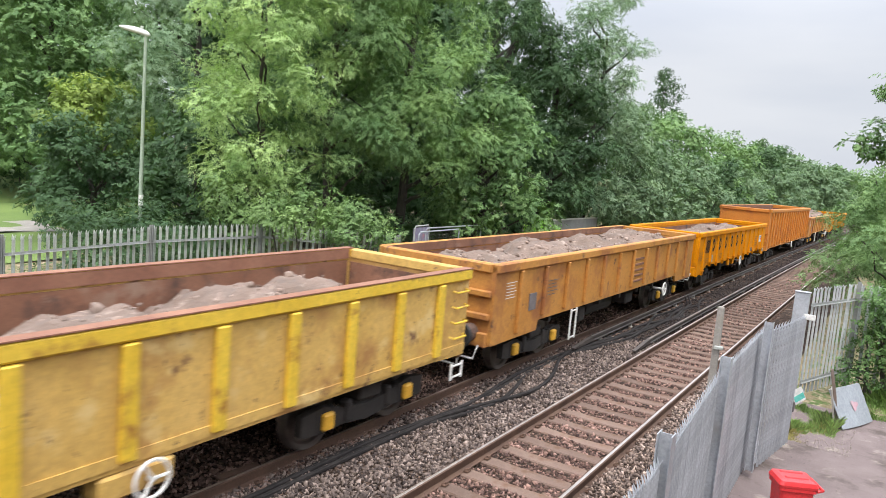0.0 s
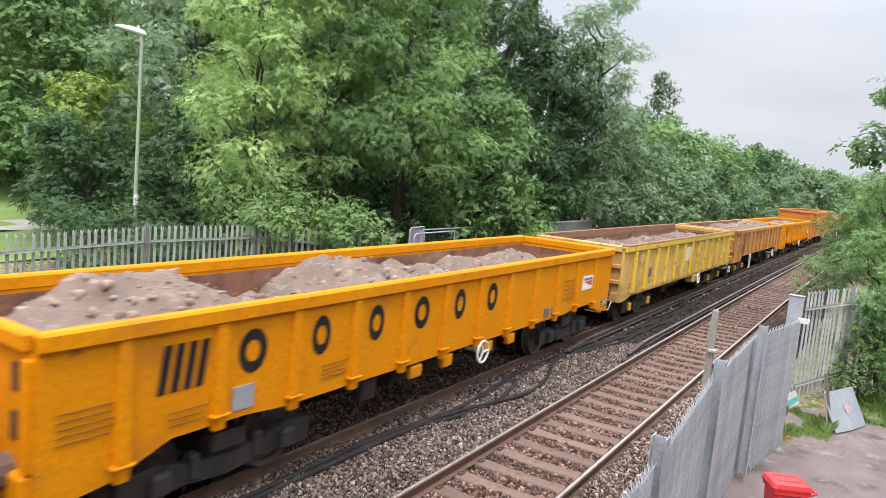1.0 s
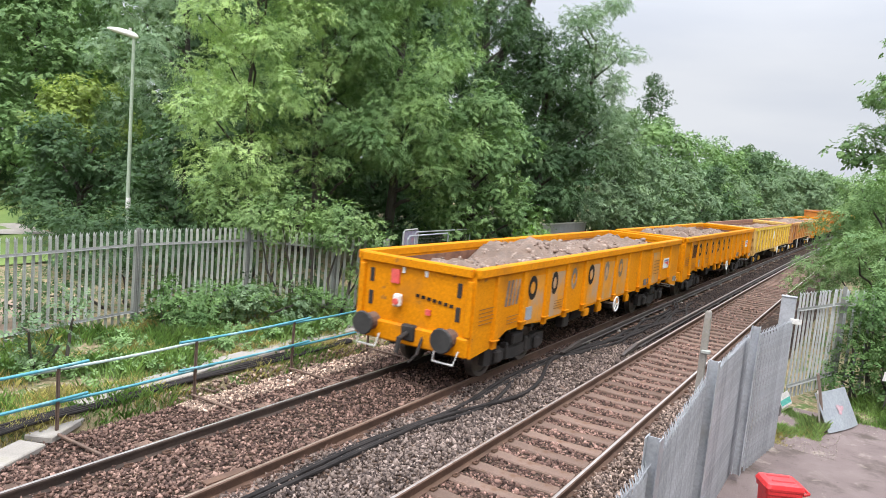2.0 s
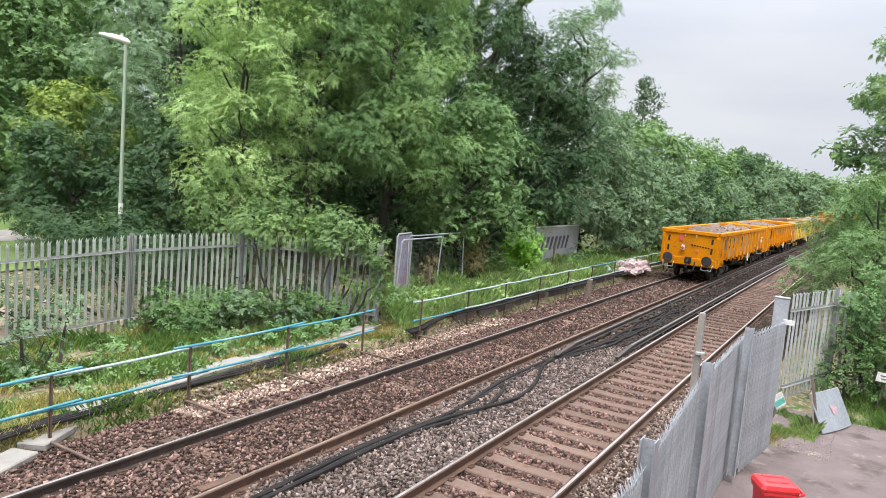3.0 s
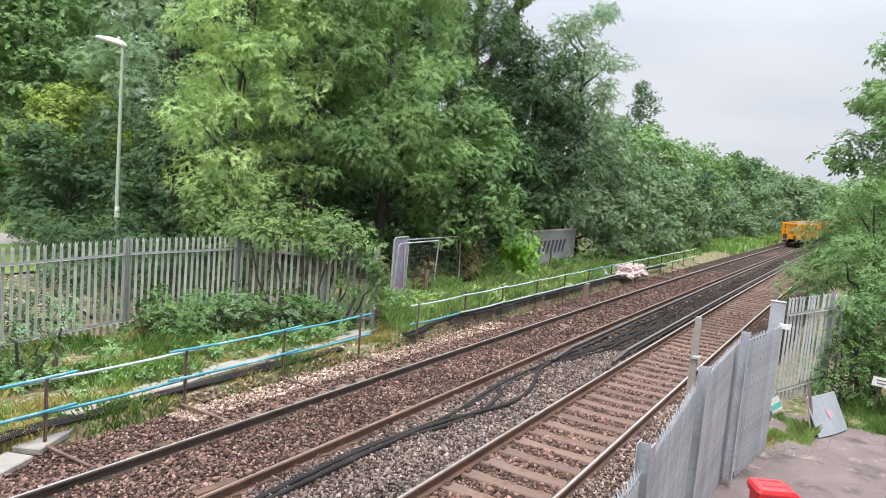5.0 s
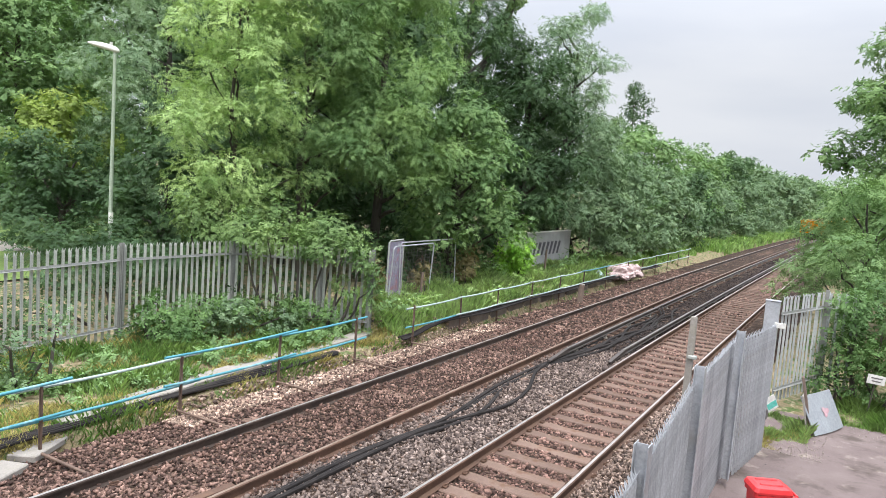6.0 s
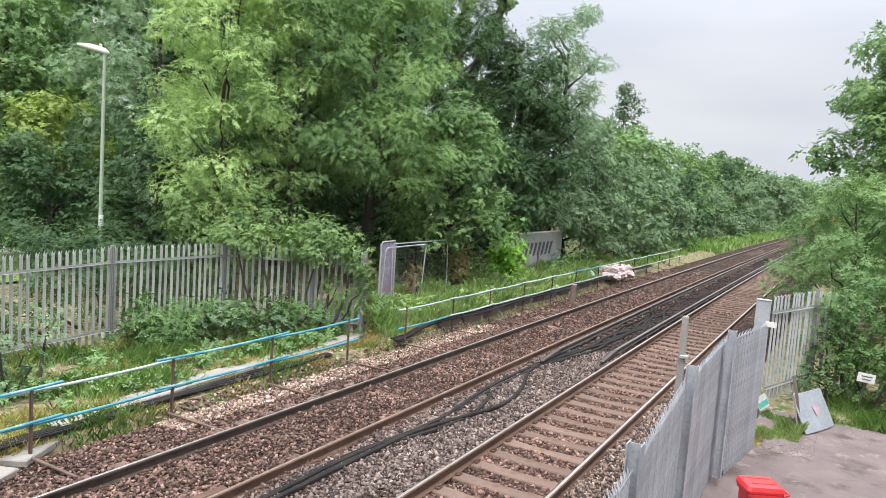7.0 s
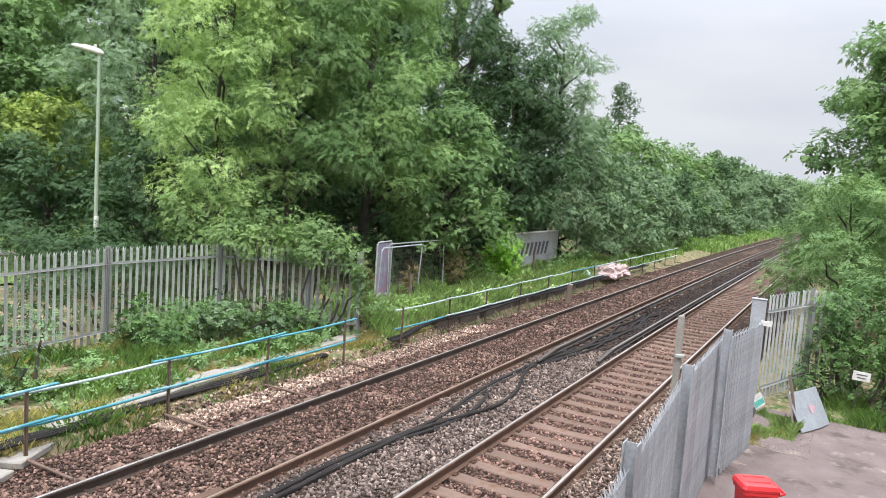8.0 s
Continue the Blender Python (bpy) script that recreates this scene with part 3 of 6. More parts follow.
def stones(name, n, spots, size, mat, label, drop=0.0, flat=None):
    """n stones of one kind; spots(n) gives x, y."""
    x, y = spots(n)
    z = np.maximum(ballast_z(x, y), ground_z(x, y) + 0.01) + RNG.uniform(-0.012, 0.022, len(x)) - drop
    n = len(x)
    if flat is not None:
        z = np.full(n, flat)
    octa = np.array([(1, 0, 0), (-1, 0, 0), (0, 1, 0), (0, -1, 0), (0, 0, 1), (0, 0, -1)], float)
    f8 = np.array([(0, 2, 4), (2, 1, 4), (1, 3, 4), (3, 0, 4), (2, 0, 5), (1, 2, 5), (3, 1, 5), (0, 3, 5)])
    v = octa[None] * RNG.uniform(0.7, 1.5, (n, 6, 1)) + RNG.normal(size=(n, 6, 3)) * 0.25
    v = v * (size * RNG.uniform(0.55, 1.3, (n, 1, 1))) * RNG.uniform(0.7, 1.25, (n, 1, 3))
    q = RNG.normal(size=(n, 4))
    q /= np.linalg.norm(q, axis=1, keepdims=True)
    w, a, b, c = q.T
    rot = np.stack([1 - 2 * (b * b + c * c), 2 * (a * b - c * w), 2 * (a * c + b * w), 2 * (a * b + c * w), 1 - 2 * (a * a + c * c), 2 * (b * c - a * w),
                    2 * (a * c - b * w), 2 * (b * c + a * w), 1 - 2 * (a * a + b * b)], 1).reshape(n, 3, 3)
    v = np.einsum("nij,nkj->nki", rot, v) + np.stack([x + bend_arr(y), y, z], 1)[:, None]
    faces = (f8[None] + 6 * np.arange(n)[:, None, None]).reshape(-1, 3)
    ob = put(name, array_mesh(name, v.reshape(-1, 3), faces), mat)
    return tagged(ob, label, "ballast", kind="stuff")


def strip(x0, x1, y0, y1):
    def spots(n):
        return RNG.uniform(x0, x1, n), y0 + (y1 - y0) * RNG.uniform(0, 1, n) ** 1.35
    return spots


stones("ballast_stones", 21000, strip(-9.3, -6.1, 3.5, 18), 0.026, M_STONE_BROWN, "loose brown ballast stones on the far track")
stones("ballast_stones", 17000, strip(-6.2, -4.5, 4.5, 18), 0.028, M_STONE_GREY, "loose grey ballast stones between the tracks")


def between_sleepers(x0, x1, y0, y1):
    def spots(n):
        x, y = strip(x0, x1, y0, y1)(n)
        k = np.abs((y - 8.13 + 0.28125) % 0.5625 - 0.28125) > 0.105
        return x[k], y[k]
    return spots


stones("ballast_stones", 14500, between_sleepers(-4.42, -3.0, 5.5, 19), 0.027, M_STONE_WARM, "warm brown ballast stones between the sleepers", 0.012)
stones("ballast_stones", 13000, strip(-2.93, -1.5, 5.5, 17), 0.024, M_STONE_SHOULDER, "pale ballast stones on the track shoulder")
stones("ballast_stones", 9500, strip(-10.0, -8.6, 7.5, 19), 0.03, M_STONE_PALE, "pale fresh ballast stones along the track edge")
stones("ballast_stones", 5500, strip(-5.75, -4.45, 18, 60), 0.034, M_STONE_DARK, "dark ballast stones between the tracks")
stones("ballast_stones", 7000, strip(-9.2, -6.1, 18, 42), 0.036, M_STONE_BROWN, "brown ballast stones further along the far track")
stones("ballast_stones", 3500, strip(-4.4, -3.0, 19, 40), 0.034, M_STONE_WARM, "warm brown ballast stones further along the near track", 0.012)
stones("yard_gravel", 420, strip(-1.05, -0.05, 12.4, 14.3), 0.009, M_GRIT, "scattered pale gravel at the edge of the tarmac", flat=0.012)
stones("yard_gravel", 70, strip(-0.9, 5.5, 9.0, 15.2), 0.007, M_GRIT, "loose grit on the tarmac", flat=0.012)
stones("yard_gravel", 160, strip(0.1, 4.0, 14.4, 15.4), 0.011, M_GRIT, "pale gravel along the back of the yard", flat=0.012)

# ---- the engineering train ----
HALF = 1.28


def side_sheet(g, x, y0, y1, z_low, z_top, thick):
    """A body side at x from y0 to y1; z_low: (y, z) along its lower edge."""
    rows = []
    for y, z in z_low:
        rows.append([(x - thick / 2, y, z), (x + thick / 2, y, z), (x + thick / 2, y, z_top), (x - thick / 2, y, z_top)])
    g.rings(rows)


def wheel_mesh():
    prof = [(-0.065, 0.05), (-0.065, 0.12), (-0.02, 0.14), (-0.02, 0.36), (-0.055, 0.38), (-0.065, 0.455), (0.05, 0.46), (0.07, 0.485), (0.08, 0.47), (0.06, 0.38),
            (0.02, 0.36), (0.02, 0.14), (0.065, 0.12), (0.065, 0.05)]
    n = 24
    rings = [[(x, r * math.cos(a), r * math.sin(a)) for x, r in prof] for a in (2 * math.pi * k / n for k in range(n + 1))]
    me = Geo().rings(rings, True, False).mesh("wheel")
    me.materials.append(M_TREAD)
    return me


def bogie(parent, y, yellow_boxes, meshes):
    """Two-axle bogie under a wagon, at y along it."""
    fr = Geo()
    for s in (-1, 1):
        x = s * 1.03
        top = [(-1.35, 0.62), (-0.95, 0.66), (-0.55, 0.55), (0.0, 0.5), (0.55, 0.55), (0.95, 0.66), (1.35, 0.62)]
        low = [(-1.35, 0.34), (-0.95, 0.3), (-0.55, 0.33), (0.0, 0.27), (0.55, 0.33), (0.95, 0.3), (1.35, 0.34)]
        fr.rings([[(x - 0.06, y + a, b), (x + 0.06, y + a, b), (x + 0.06, y + a, d), (x - 0.06, y + a, d)] for (a, d), (_, b) in zip(top, low)])
        for k in (-1, 1):
            for j in (-0.14, 0.14):
                fr.tube([(x, y + k * 0.9 + j, 0.34), (x, y + k * 0.9 + j, 0.62)], 0.075, 8)
            fr.box((x + s * 0.02, y + k * 0.45, 0.5), (0.16, 0.14, 0.3), ch=0.03)
        fr.box((x, y, 0.68), (0.2, 0.5, 0.22), ch=0.03)
    fr.box((0, y, 0.55), (2.1, 0.45, 0.26), ch=0.04)
    for k in (-1, 1):
        fr.tube([(-0.8, y + k * 0.9, 0.46), (0.8, y + k * 0.9, 0.46)], 0.08, 10)
    b = put("bogie", fr, M_BOGIE, parent, "grimy black two-axle bogie")
    for s in (-1, 1):
        for k in (-1, 1):
            put("wheel", meshes["wheel"], None, b, m=pose(s * 0.76, y + k * 0.9, 0.46, 0, 0, 180 if s > 0 else 0))
            if yellow_boxes:
                put("axlebox_cover", Geo().box((s * 1.13, y + k * 0.9, 0.47), (0.1, 0.2, 0.24), ch=0.03), M_BOX_YELLOW, b, "yellow axlebox cover")
            else:
                put("axlebox_cover", Geo().box((s * 1.13, y + k * 0.9, 0.46), (0.12, 0.24, 0.26), ch=0.04), M_BOGIE, b)


def spoil(parent, length, humps, seed):
    """The load: a heap in the box with loose lumps on it. humps: (y, height, spread)."""
    rng = np.random.default_rng(seed)
    ys, xs = np.linspace(-length / 2 + 0.14, length / 2 - 0.14, 130), np.linspace(-HALF + 0.12, HALF - 0.12, 26)
    gx, gy = np.meshgrid(xs, ys)
    z = np.full_like(gx, 1.12)
    for y, h, sp in humps:
        z = np.maximum(z, 1.12 + h * np.exp(-((gy - y) / sp) ** 2) * (1 - 0.35 * (np.abs(gx) / HALF) ** 2.2))
    nz = np.array([noise.fractal((x * 1.6 + seed * 3.1, y * 1.6, 0.0), 0.7, 2.1, 5) for x, y in zip(gx.ravel(), gy.ravel())]).reshape(gx.shape)
    z = z + 0.17 * nz * (z > 1.13)
    n, m = gx.shape
    i = (np.arange(n - 1)[:, None] * m + np.arange(m - 1)[None]).ravel()
    me = array_mesh("load", np.stack([gx.ravel(), gy.ravel(), z.ravel()], 1), np.stack([i, i + 1, i + m + 1, i + m], 1))
    load = put("load", me, M_SPOIL, parent, "heap of tan-grey spoil and rubble")
    k = 1500 if seed < 7 else 500
    px, py = rng.uniform(xs[0] + 0.05, xs[-1] - 0.05, k), rng.uniform(ys[0] + 0.1, ys[-1] - 0.1, k)
    iy, ix = np.clip(((py - ys[0]) / (ys[1] - ys[0])).astype(int), 0, n - 1), np.clip(((px - xs[0]) / (xs[1] - xs[0])).astype(int), 0, m - 1)
    pz = z[iy, ix]
    keep = pz > 1.2
    px, py, pz = px[keep], py[keep], pz[keep]
    k = len(px)
    cube = np.array([(a, b, c) for a in (-1, 1) for b in (-1, 1) for c in (-1, 1)], float)
    f6 = np.array([(0, 1, 3, 2), (4, 6, 7, 5), (0, 4, 5, 1), (2, 3, 7, 6), (0, 2, 6, 4), (1, 5, 7, 3)])
    size = 0.012 + 0.042 * rng.uniform(0, 1, (k, 1, 1)) ** 4
    v = cube[None] * rng.uniform(0.4, 1.2, (k, 8, 3)) * size * rng.uniform(0.6, 1.6, (k, 1, 3)) + np.stack([px, py, pz], 1)[:, None]
    lumps = put("rubble", array_mesh("rubble", v.reshape(-1, 3), (f6[None] + 8 * np.arange(k)[:, None, None]).reshape(-1, 4)), M_SPOIL_STONE, load)
    lumps["kind"] = "stuff"


def handwheel(parent, y, s, z=0.72):
    m = pose(s * (HALF + 0.09), y, z, 0, 90, 0)
    g = Geo().torus(m, 0.19, 0.02, 24, 6)
    for a in (90, 210, 330):
        c, d = math.cos(radians(a)), math.sin(radians(a))
        g.tube([m @ Vector((0, 0, 0)), m @ Vector((0.19 * c, 0.19 * d, 0))], 0.018, 6)
    g.tube([(s * (HALF - 0.25), y, z), (s * (HALF + 0.11), y, z)], 0.03, 8)
    put("handwheel", g, M_WHITE, parent, "white spoked handbrake wheel")


def ladder(parent, y, s, z0, z1, w=0.32):
    g = Geo()
    x = s * (HALF + 0.1)
    for k in (-1, 1):
        g.box((x, y + k * w / 2, (z0 + z1) / 2), (0.03, 0.05, z1 - z0), ch=0.008)
    n = max(2, int((z1 - z0) / 0.26))
    for i in range(n):
        g.box((x, y, z0 + 0.05 + (z1 - z0 - 0.1) * i / max(1, n - 1)), (0.03, w, 0.03), ch=0.006)
    put("ladder", g, M_WHITE, parent, "pale grey metal step ladder")


def buffers(parent, length):
    for e in (-1, 1):
        for s in (-1, 1):
            y = e * length / 2
            b = put("buffer", Geo().tube([(s * 0.86, y + e * 0.18, 0.98), (s * 0.86, y + e * 0.32, 0.98), (s * 0.86, y + e * 0.33, 0.98), (s * 0.86, y + e * 0.37, 0.98)], [0.13, 0.13, 0.23, 0.21], 14), M_BLACK, parent, "black round buffer")
            put("housing", Geo().tube([(s * 0.86, y - e * 0.1, 0.98), (s * 0.86, y + e * 0.2, 0.98)], [0.18, 0.155], 12), M_HOUSING, b, "rusty buffer housing")
            put("step_hoop", Geo().tube([(s * 0.62, y + e * 0.12, 0.8), (s * 0.64, y + e * 0.2, 0.56), (s * 1.06, y + e * 0.2, 0.56), (s * 1.1, y + e * 0.12, 0.8)], 0.02, 6), M_WHITE, parent, "white shunter's hoop")
        g = Geo().box((0, e * (length / 2 + 0.06), 0.92), (0.3, 0.14, 0.3), ch=0.03)
        g.tube([(0, e * (length / 2 + 0.1), 0.92), (0, e * (length / 2 + 0.36), 0.86), (0, e * (length / 2 + 0.4), 0.6)], 0.05, 8)
        g.tube([(0.3, e * (length / 2 + 0.05), 0.9), (0.33, e * (length / 2 + 0.25), 0.6), (0.2, e * (length / 2 + 0.3), 0.45)], 0.03, 6)
        put("coupling", g, M_BOGIE, parent, "dark coupling hook and brake hose")


def panel(parent, name, y, z, w, h, mat, s=1, off=0.012, label=""):
    return put(name, Geo().box((s * (HALF + off), y, z), (0.012, w, h), ch=0.002), mat, parent, label)


def bars(parent, y, z, w, h, n, mat, s=1, off=0.014):
    for i in range(n):
        q = 1.0 - 0.25 * ((i * 37) % 10) / 10
        g = Geo().box((s * (HALF + off), y - w * (1 - q) / 2, z + h * (0.5 - (i + 0.5) / n)), (0.006, w * q, h / n * 0.2))
        put("printed_line", g, mat, parent)


def wagon(kind, length, label, seed, humps, meshes, top=2.24):
    """An open box wagon; its middle at the origin, rails at z = 0."""
    c = thing("box_wagon", label, "wagon", group="wagons of the train")
    h = length / 2
    body, rib_mat, inner, rim = {"new": (M_YELLOW, M_YELLOW, M_RUSTY, M_YELLOW), "rubbed": (M_YELLOW, M_YELLOW, M_RUSTY, M_YELLOW),
                                 "straw": (M_STRAW, M_LEMON, M_RUSTY, M_STRAW), "orange": (M_ORANGE, M_ORANGE, M_RUSTY, M_ORANGE),
                                 "tall": (M_ORANGE_DEEP, M_ORANGE_DEEP, M_RUSTY, M_ORANGE_DEEP)}[kind]
    modern = kind in ("new", "rubbed")
    if modern:
        edge = [(-h, 0.68), (-h + 0.7, 0.76), (-h + 1.35, 1.0), (-h + 2.3, 1.0), (-h + 2.9, 0.95), (h - 2.9, 0.95), (h - 2.3, 1.0), (h - 1.35, 1.0), (h - 0.7, 0.76), (h, 0.68)]
    elif kind == "orange":
        edge = [(-h, 0.78), (-h + 1.9, 0.8), (-h + 1.95, 1.0), (h - 1.95, 1.0), (h - 1.9, 0.8), (h, 0.78)]
    else:
        edge = [(-h, 0.76), (-h + 0.5, 0.78), (-h + 0.9, 0.86), (h - 0.9, 0.86), (h - 0.5, 0.84), (h, 0.84)]
    for s in (-1, 1):
        g = Geo()
        side_sheet(g, s * (HALF - 0.035), -h, h, edge, top - 0.02, 0.07)
        put("side", g, body, c)
        lin = Geo().box((s * (HALF - 0.078), 0, (top + 1.05) / 2 - 0.09), (0.012, length - 0.3, top - 1.05 - 0.16))
        put("lining", lin, inner, c, "rust-brown inner face")
        tr = Geo().box((s * (HALF - 0.01), 0, top - 0.05), (0.15, length, 0.18), ch=0.025)
        put("top_rail", tr, rib_mat if kind != "straw" else M_LEMON, c)
        if not modern:
            put("rail_lining", Geo().box((s * (HALF - 0.089), 0, top - 0.055), (0.008, length - 0.24, 0.17)), M_RIM_RUST if kind == "straw" else inner, c, "rusted inner edge")
        if kind == "straw":
            put("rim", Geo().box((s * (HALF - 0.01), 0, top + 0.045), (0.16, length, 0.014)), M_RIM_RUST, c, "rust-orange worn rim")
            put("band", Geo().box((s * (HALF + 0.008), 0, 0.97), (0.018, length, 0.12)), body, c)
        n, pitch, wide = {"new": (12, 1.12, 0.13), "rubbed": (12, 1.12, 0.13), "straw": (13, 1.06, 0.17), "orange": (12, 1.12, 0.1), "tall": (18, 0.92, 0.08)}[kind]
        for i in range(n):
            y = (i - (n - 1) / 2) * pitch - (0.2 if modern else 0.0)
            low = float(np.interp(y, [e[0] for e in edge], [e[1] for e in edge]))
            g = Geo()
            zt = top - 0.14
            if modern:
                g.rings([[(s * (HALF - 0.01), y - wide / 2 - a, z), (s * (HALF + d), y - wide / 2, z), (s * (HALF + d), y + wide / 2, z), (s * (HALF - 0.01), y + wide / 2 + a, z)]
                         for z, d, a in ((zt, 0.045, 0.02), (low + 0.12, 0.075, 0.02), (low - 0.05, 0.06, 0.0))])
                g.box((s * (HALF + 0.03), y, low + 0.11), (0.13, wide + 0.1, 0.03), ch=0.008)
            else:
                g.box((s * (HALF + 0.035), y, (zt + low) / 2 + 0.04), (0.08, wide, zt - low - 0.1), ch=0.015)
            put("rib", g, rib_mat, c)
    for e in (-1, 1):
        g = Geo().box((0, e * (h - 0.035), (top + 0.8) / 2), (2 * HALF - 0.15, 0.07, top - 0.82))
        end_mat = M_STRAW_END if kind == "straw" else body
        put("end_wall", g, end_mat, c)
        put("lining", Geo().box((0, e * (h - 0.078), (top + 1.05) / 2 - 0.1), (2 * HALF - 0.18, 0.012, top - 1.05 - 0.2)), inner, c)
        put("top_rail", Geo().box((0, e * (h - 0.01), top - 0.052), (2 * HALF - 0.17, 0.15, 0.18), ch=0.025), rim, c)
        if modern:
            put("headstock", Geo().box((0, e * (h + 0.02), 0.86), (2 * HALF - 0.1, 0.12, 0.36), ch=0.03), body, c)
            for s in (-1, 1):
                for z in (1.42, 1.85):
                    put("slot", Geo().box((s * (HALF - 0.32), e * (h + 0.003), z), (0.09, 0.02, 0.26)), M_BOGIE, c, "dark lifting slot")
                put("corner_post", Geo().box((s * (HALF - 0.1), e * (h + 0.02), 1.55), (0.12, 0.07, 1.0), ch=0.015), body, c)
                put("label_plate", Geo().box((s * 0.25, e * (h + 0.01), top - 0.16), (0.06, 0.012, 0.2)), M_WHITE, c)
        else:
            for z in (1.3, 1.72):
                put("end_rib", Geo().box((0, e * (h + 0.03), z), (2 * HALF - 0.1, 0.09, 0.12), ch=0.02), end_mat, c)
            put("headstock", Geo().box((0, e * (h + 0.0), 0.88), (2 * HALF - 0.14, 0.14, 0.26), ch=0.02), end_mat, c)
    put("floor", Geo().box((0, 0, 1.03), (2 * HALF - 0.08, length - 0.1, 0.1)), inner, c)
    fr = Geo()
    for s in (-1, 1):
        fr.box((s * 0.45, 0, 0.85), (0.14, length - 0.6, 0.24))
    for y in np.linspace(-h + 1.2, h - 1.2, 9):
        fr.box((0, y, 0.92), (2 * HALF - 0.12, 0.12, 0.12))
    put("underframe", fr, M_BOGIE, c)
    gear = Geo().tube([(0.75, -1.6, 0.68), (0.75, 0.2, 0.68)], 0.2, 12)
    gear.box((0.9, 1.2, 0.7), (0.4, 0.6, 0.3), ch=0.03).box((1.05, -2.4, 0.72), (0.2, 0.35, 0.34), ch=0.03)
    gear.tube([(0.4, -4, 0.5), (0.4, 4, 0.5)], 0.03, 6)
    put("brake_gear", gear, M_BOGIE, c, "grimy brake cylinder and rods")
    if modern:
        for y in (1.8, 0.9, -0.5, -1.4):
            put("hopper_bracket", Geo().box((HALF - 0.06, y, 0.8), (0.1, 0.3, 0.2), ch=0.02), body, c)
    spoil(c, length, humps, seed)
    bog = h - 2.25
    for e in (-1, 1):
        bogie(c, e * bog, kind in ("straw", "orange"), meshes)
    buffers(c, length)
    for s in (-1, 1):
        handwheel(c, {"straw": 1.3, "orange": h - 3.4}.get(kind, 0.5 * s), s, 0.8 if modern else 0.72)
    if modern:
        for i, rx in enumerate((0.3, 0.21, 0.17, 0.17, 0.2, 0.17, 0.18)):
            yb = (-5 + i) * 1.12 - 0.3
            faded = kind == "rubbed" and i in (0, 3, 5, 6)
            mat = M_LETTER_FADED if faded else M_LETTER
            if i:
                m = Matrix(((0, 0, 1, HALF + 0.008), (1, 0, 0, yb), (0, 1, 0, 1.73), (0, 0, 0, 1)))
                put("painted_mark", Geo().disc_ring(m, rx, 0.25, 0.5, 24), mat, c, "worn black painted mark")
                continue
            for k in range(4):
                x, y0 = HALF + 0.008, yb - 0.1 + 0.15 * k
                put("painted_mark", Geo().add([(x, y0, 1.48), (x, y0 + 0.1, 1.48), (x, y0 + 0.17, 1.97), (x, y0 + 0.07, 1.97)], [(0, 1, 2, 3)]), mat, c, "worn black painted bar")
        yb = -4.1 * 1.12
        put("data_plate", Geo().box((HALF + 0.008, yb - 0.3, 1.22), (0.016, 0.3, 0.27)), M_PLATE_GREY, c, "pale grey data plate")
        bars(c, -5.95 * 1.12, 1.4, 0.62, 0.34, 5, M_PRINT)
        bars(c, -5.0 * 1.12, 1.2, 0.5, 0.2, 3, M_PRINT)
        bars(c, -3.0 * 1.12, 1.24, 0.5, 0.22, 4, M_PRINT)
        bars(c, 4.0 * 1.12, 1.5, 0.7, 0.5, 5, M_PRINT)
        yl = 5.0 * 1.12
        put("maker_plate", Geo().box((HALF + 0.008, yl - 0.05, 1.55), (0.016, 0.62, 0.32)), M_WHITE, c, "white plate with blue and red bands")
        put("blue_stripe", Geo().box((HALF + 0.018, yl - 0.05, 1.64), (0.006, 0.52, 0.05)), M_BLUE_BAND, c)
        put("red_wedge", Geo().add([(HALF + 0.019, yl - 0.3, 1.58), (HALF + 0.019, yl + 0.22, 1.6), (HALF + 0.019, yl + 0.2, 1.47)], [(0, 1, 2)]), M_RED_BAND, c)
        for dy in (-0.16, 0.22):
            put("vent_plate", Geo().box((HALF + 0.008, 3.1 * 1.12 + dy, 1.12), (0.016, 0.26, 0.18)), M_DARK_PANEL, c, "dark slotted plate")
        put("slotted_plate", Geo().box((HALF + 0.008, h - 0.3, 0.93), (0.016, 0.36, 0.16)), M_DARK_PANEL, c, "dark plate with pale slots")
        bars(c, h - 0.3, 0.93, 0.34, 0.15, 4, M_WHITE, off=0.019)
        if kind == "rubbed":
            for i in (0, 1, 3, 4, 5, 8):
                y = (-4.0 + i) * 1.12
                put("rubbed_patch", Geo().box((HALF + 0.003, y, 1.48), (0.005, 0.92, 0.96)), M_YELLOW_RUBBED, c, "patch where paint is rubbed through")
    elif kind == "straw":
        panel(c, "notice", -0.4, 1.7, 0.72, 0.46, M_WHITE, off=0.01, label="blank white notice board")
        panel(c, "data_panel", -h + 2.5, 1.4, 0.3, 0.26, M_DARK_PANEL, off=0.01)
        for e in (1,):
            for z in (1.2, 1.45, 1.7, 1.95):
                put("grab_step", Geo().tube([(HALF + 0.01, h - 0.5, z), (HALF + 0.09, h - 0.48, z - 0.02), (HALF + 0.09, h - 0.12, z - 0.02), (HALF + 0.01, h - 0.1, z)], 0.016, 6), M_LEMON, c)
        ladder(c, h - 0.35, 1, 0.5, 0.78)
        put("tool_box", Geo().box((HALF - 0.12, 1.2, 0.72), (0.3, 0.8, 0.26), ch=0.03), M_STRAW, c)
    elif kind == "orange":
        bars(c, -h + 0.62, 1.75, 0.4, 0.34, 6, M_WHITE)
        bars(c, -h + 2.5, 1.62, 0.55, 0.36, 5, M_DARK_PANEL)
        panel(c, "data_panel", -h + 1.6, 1.42, 0.32, 0.34, M_DARK_PANEL, off=0.01)
        ladder(c, -h + 3.6, 1, 0.36, 1.05, 0.3)
        gr = Geo()
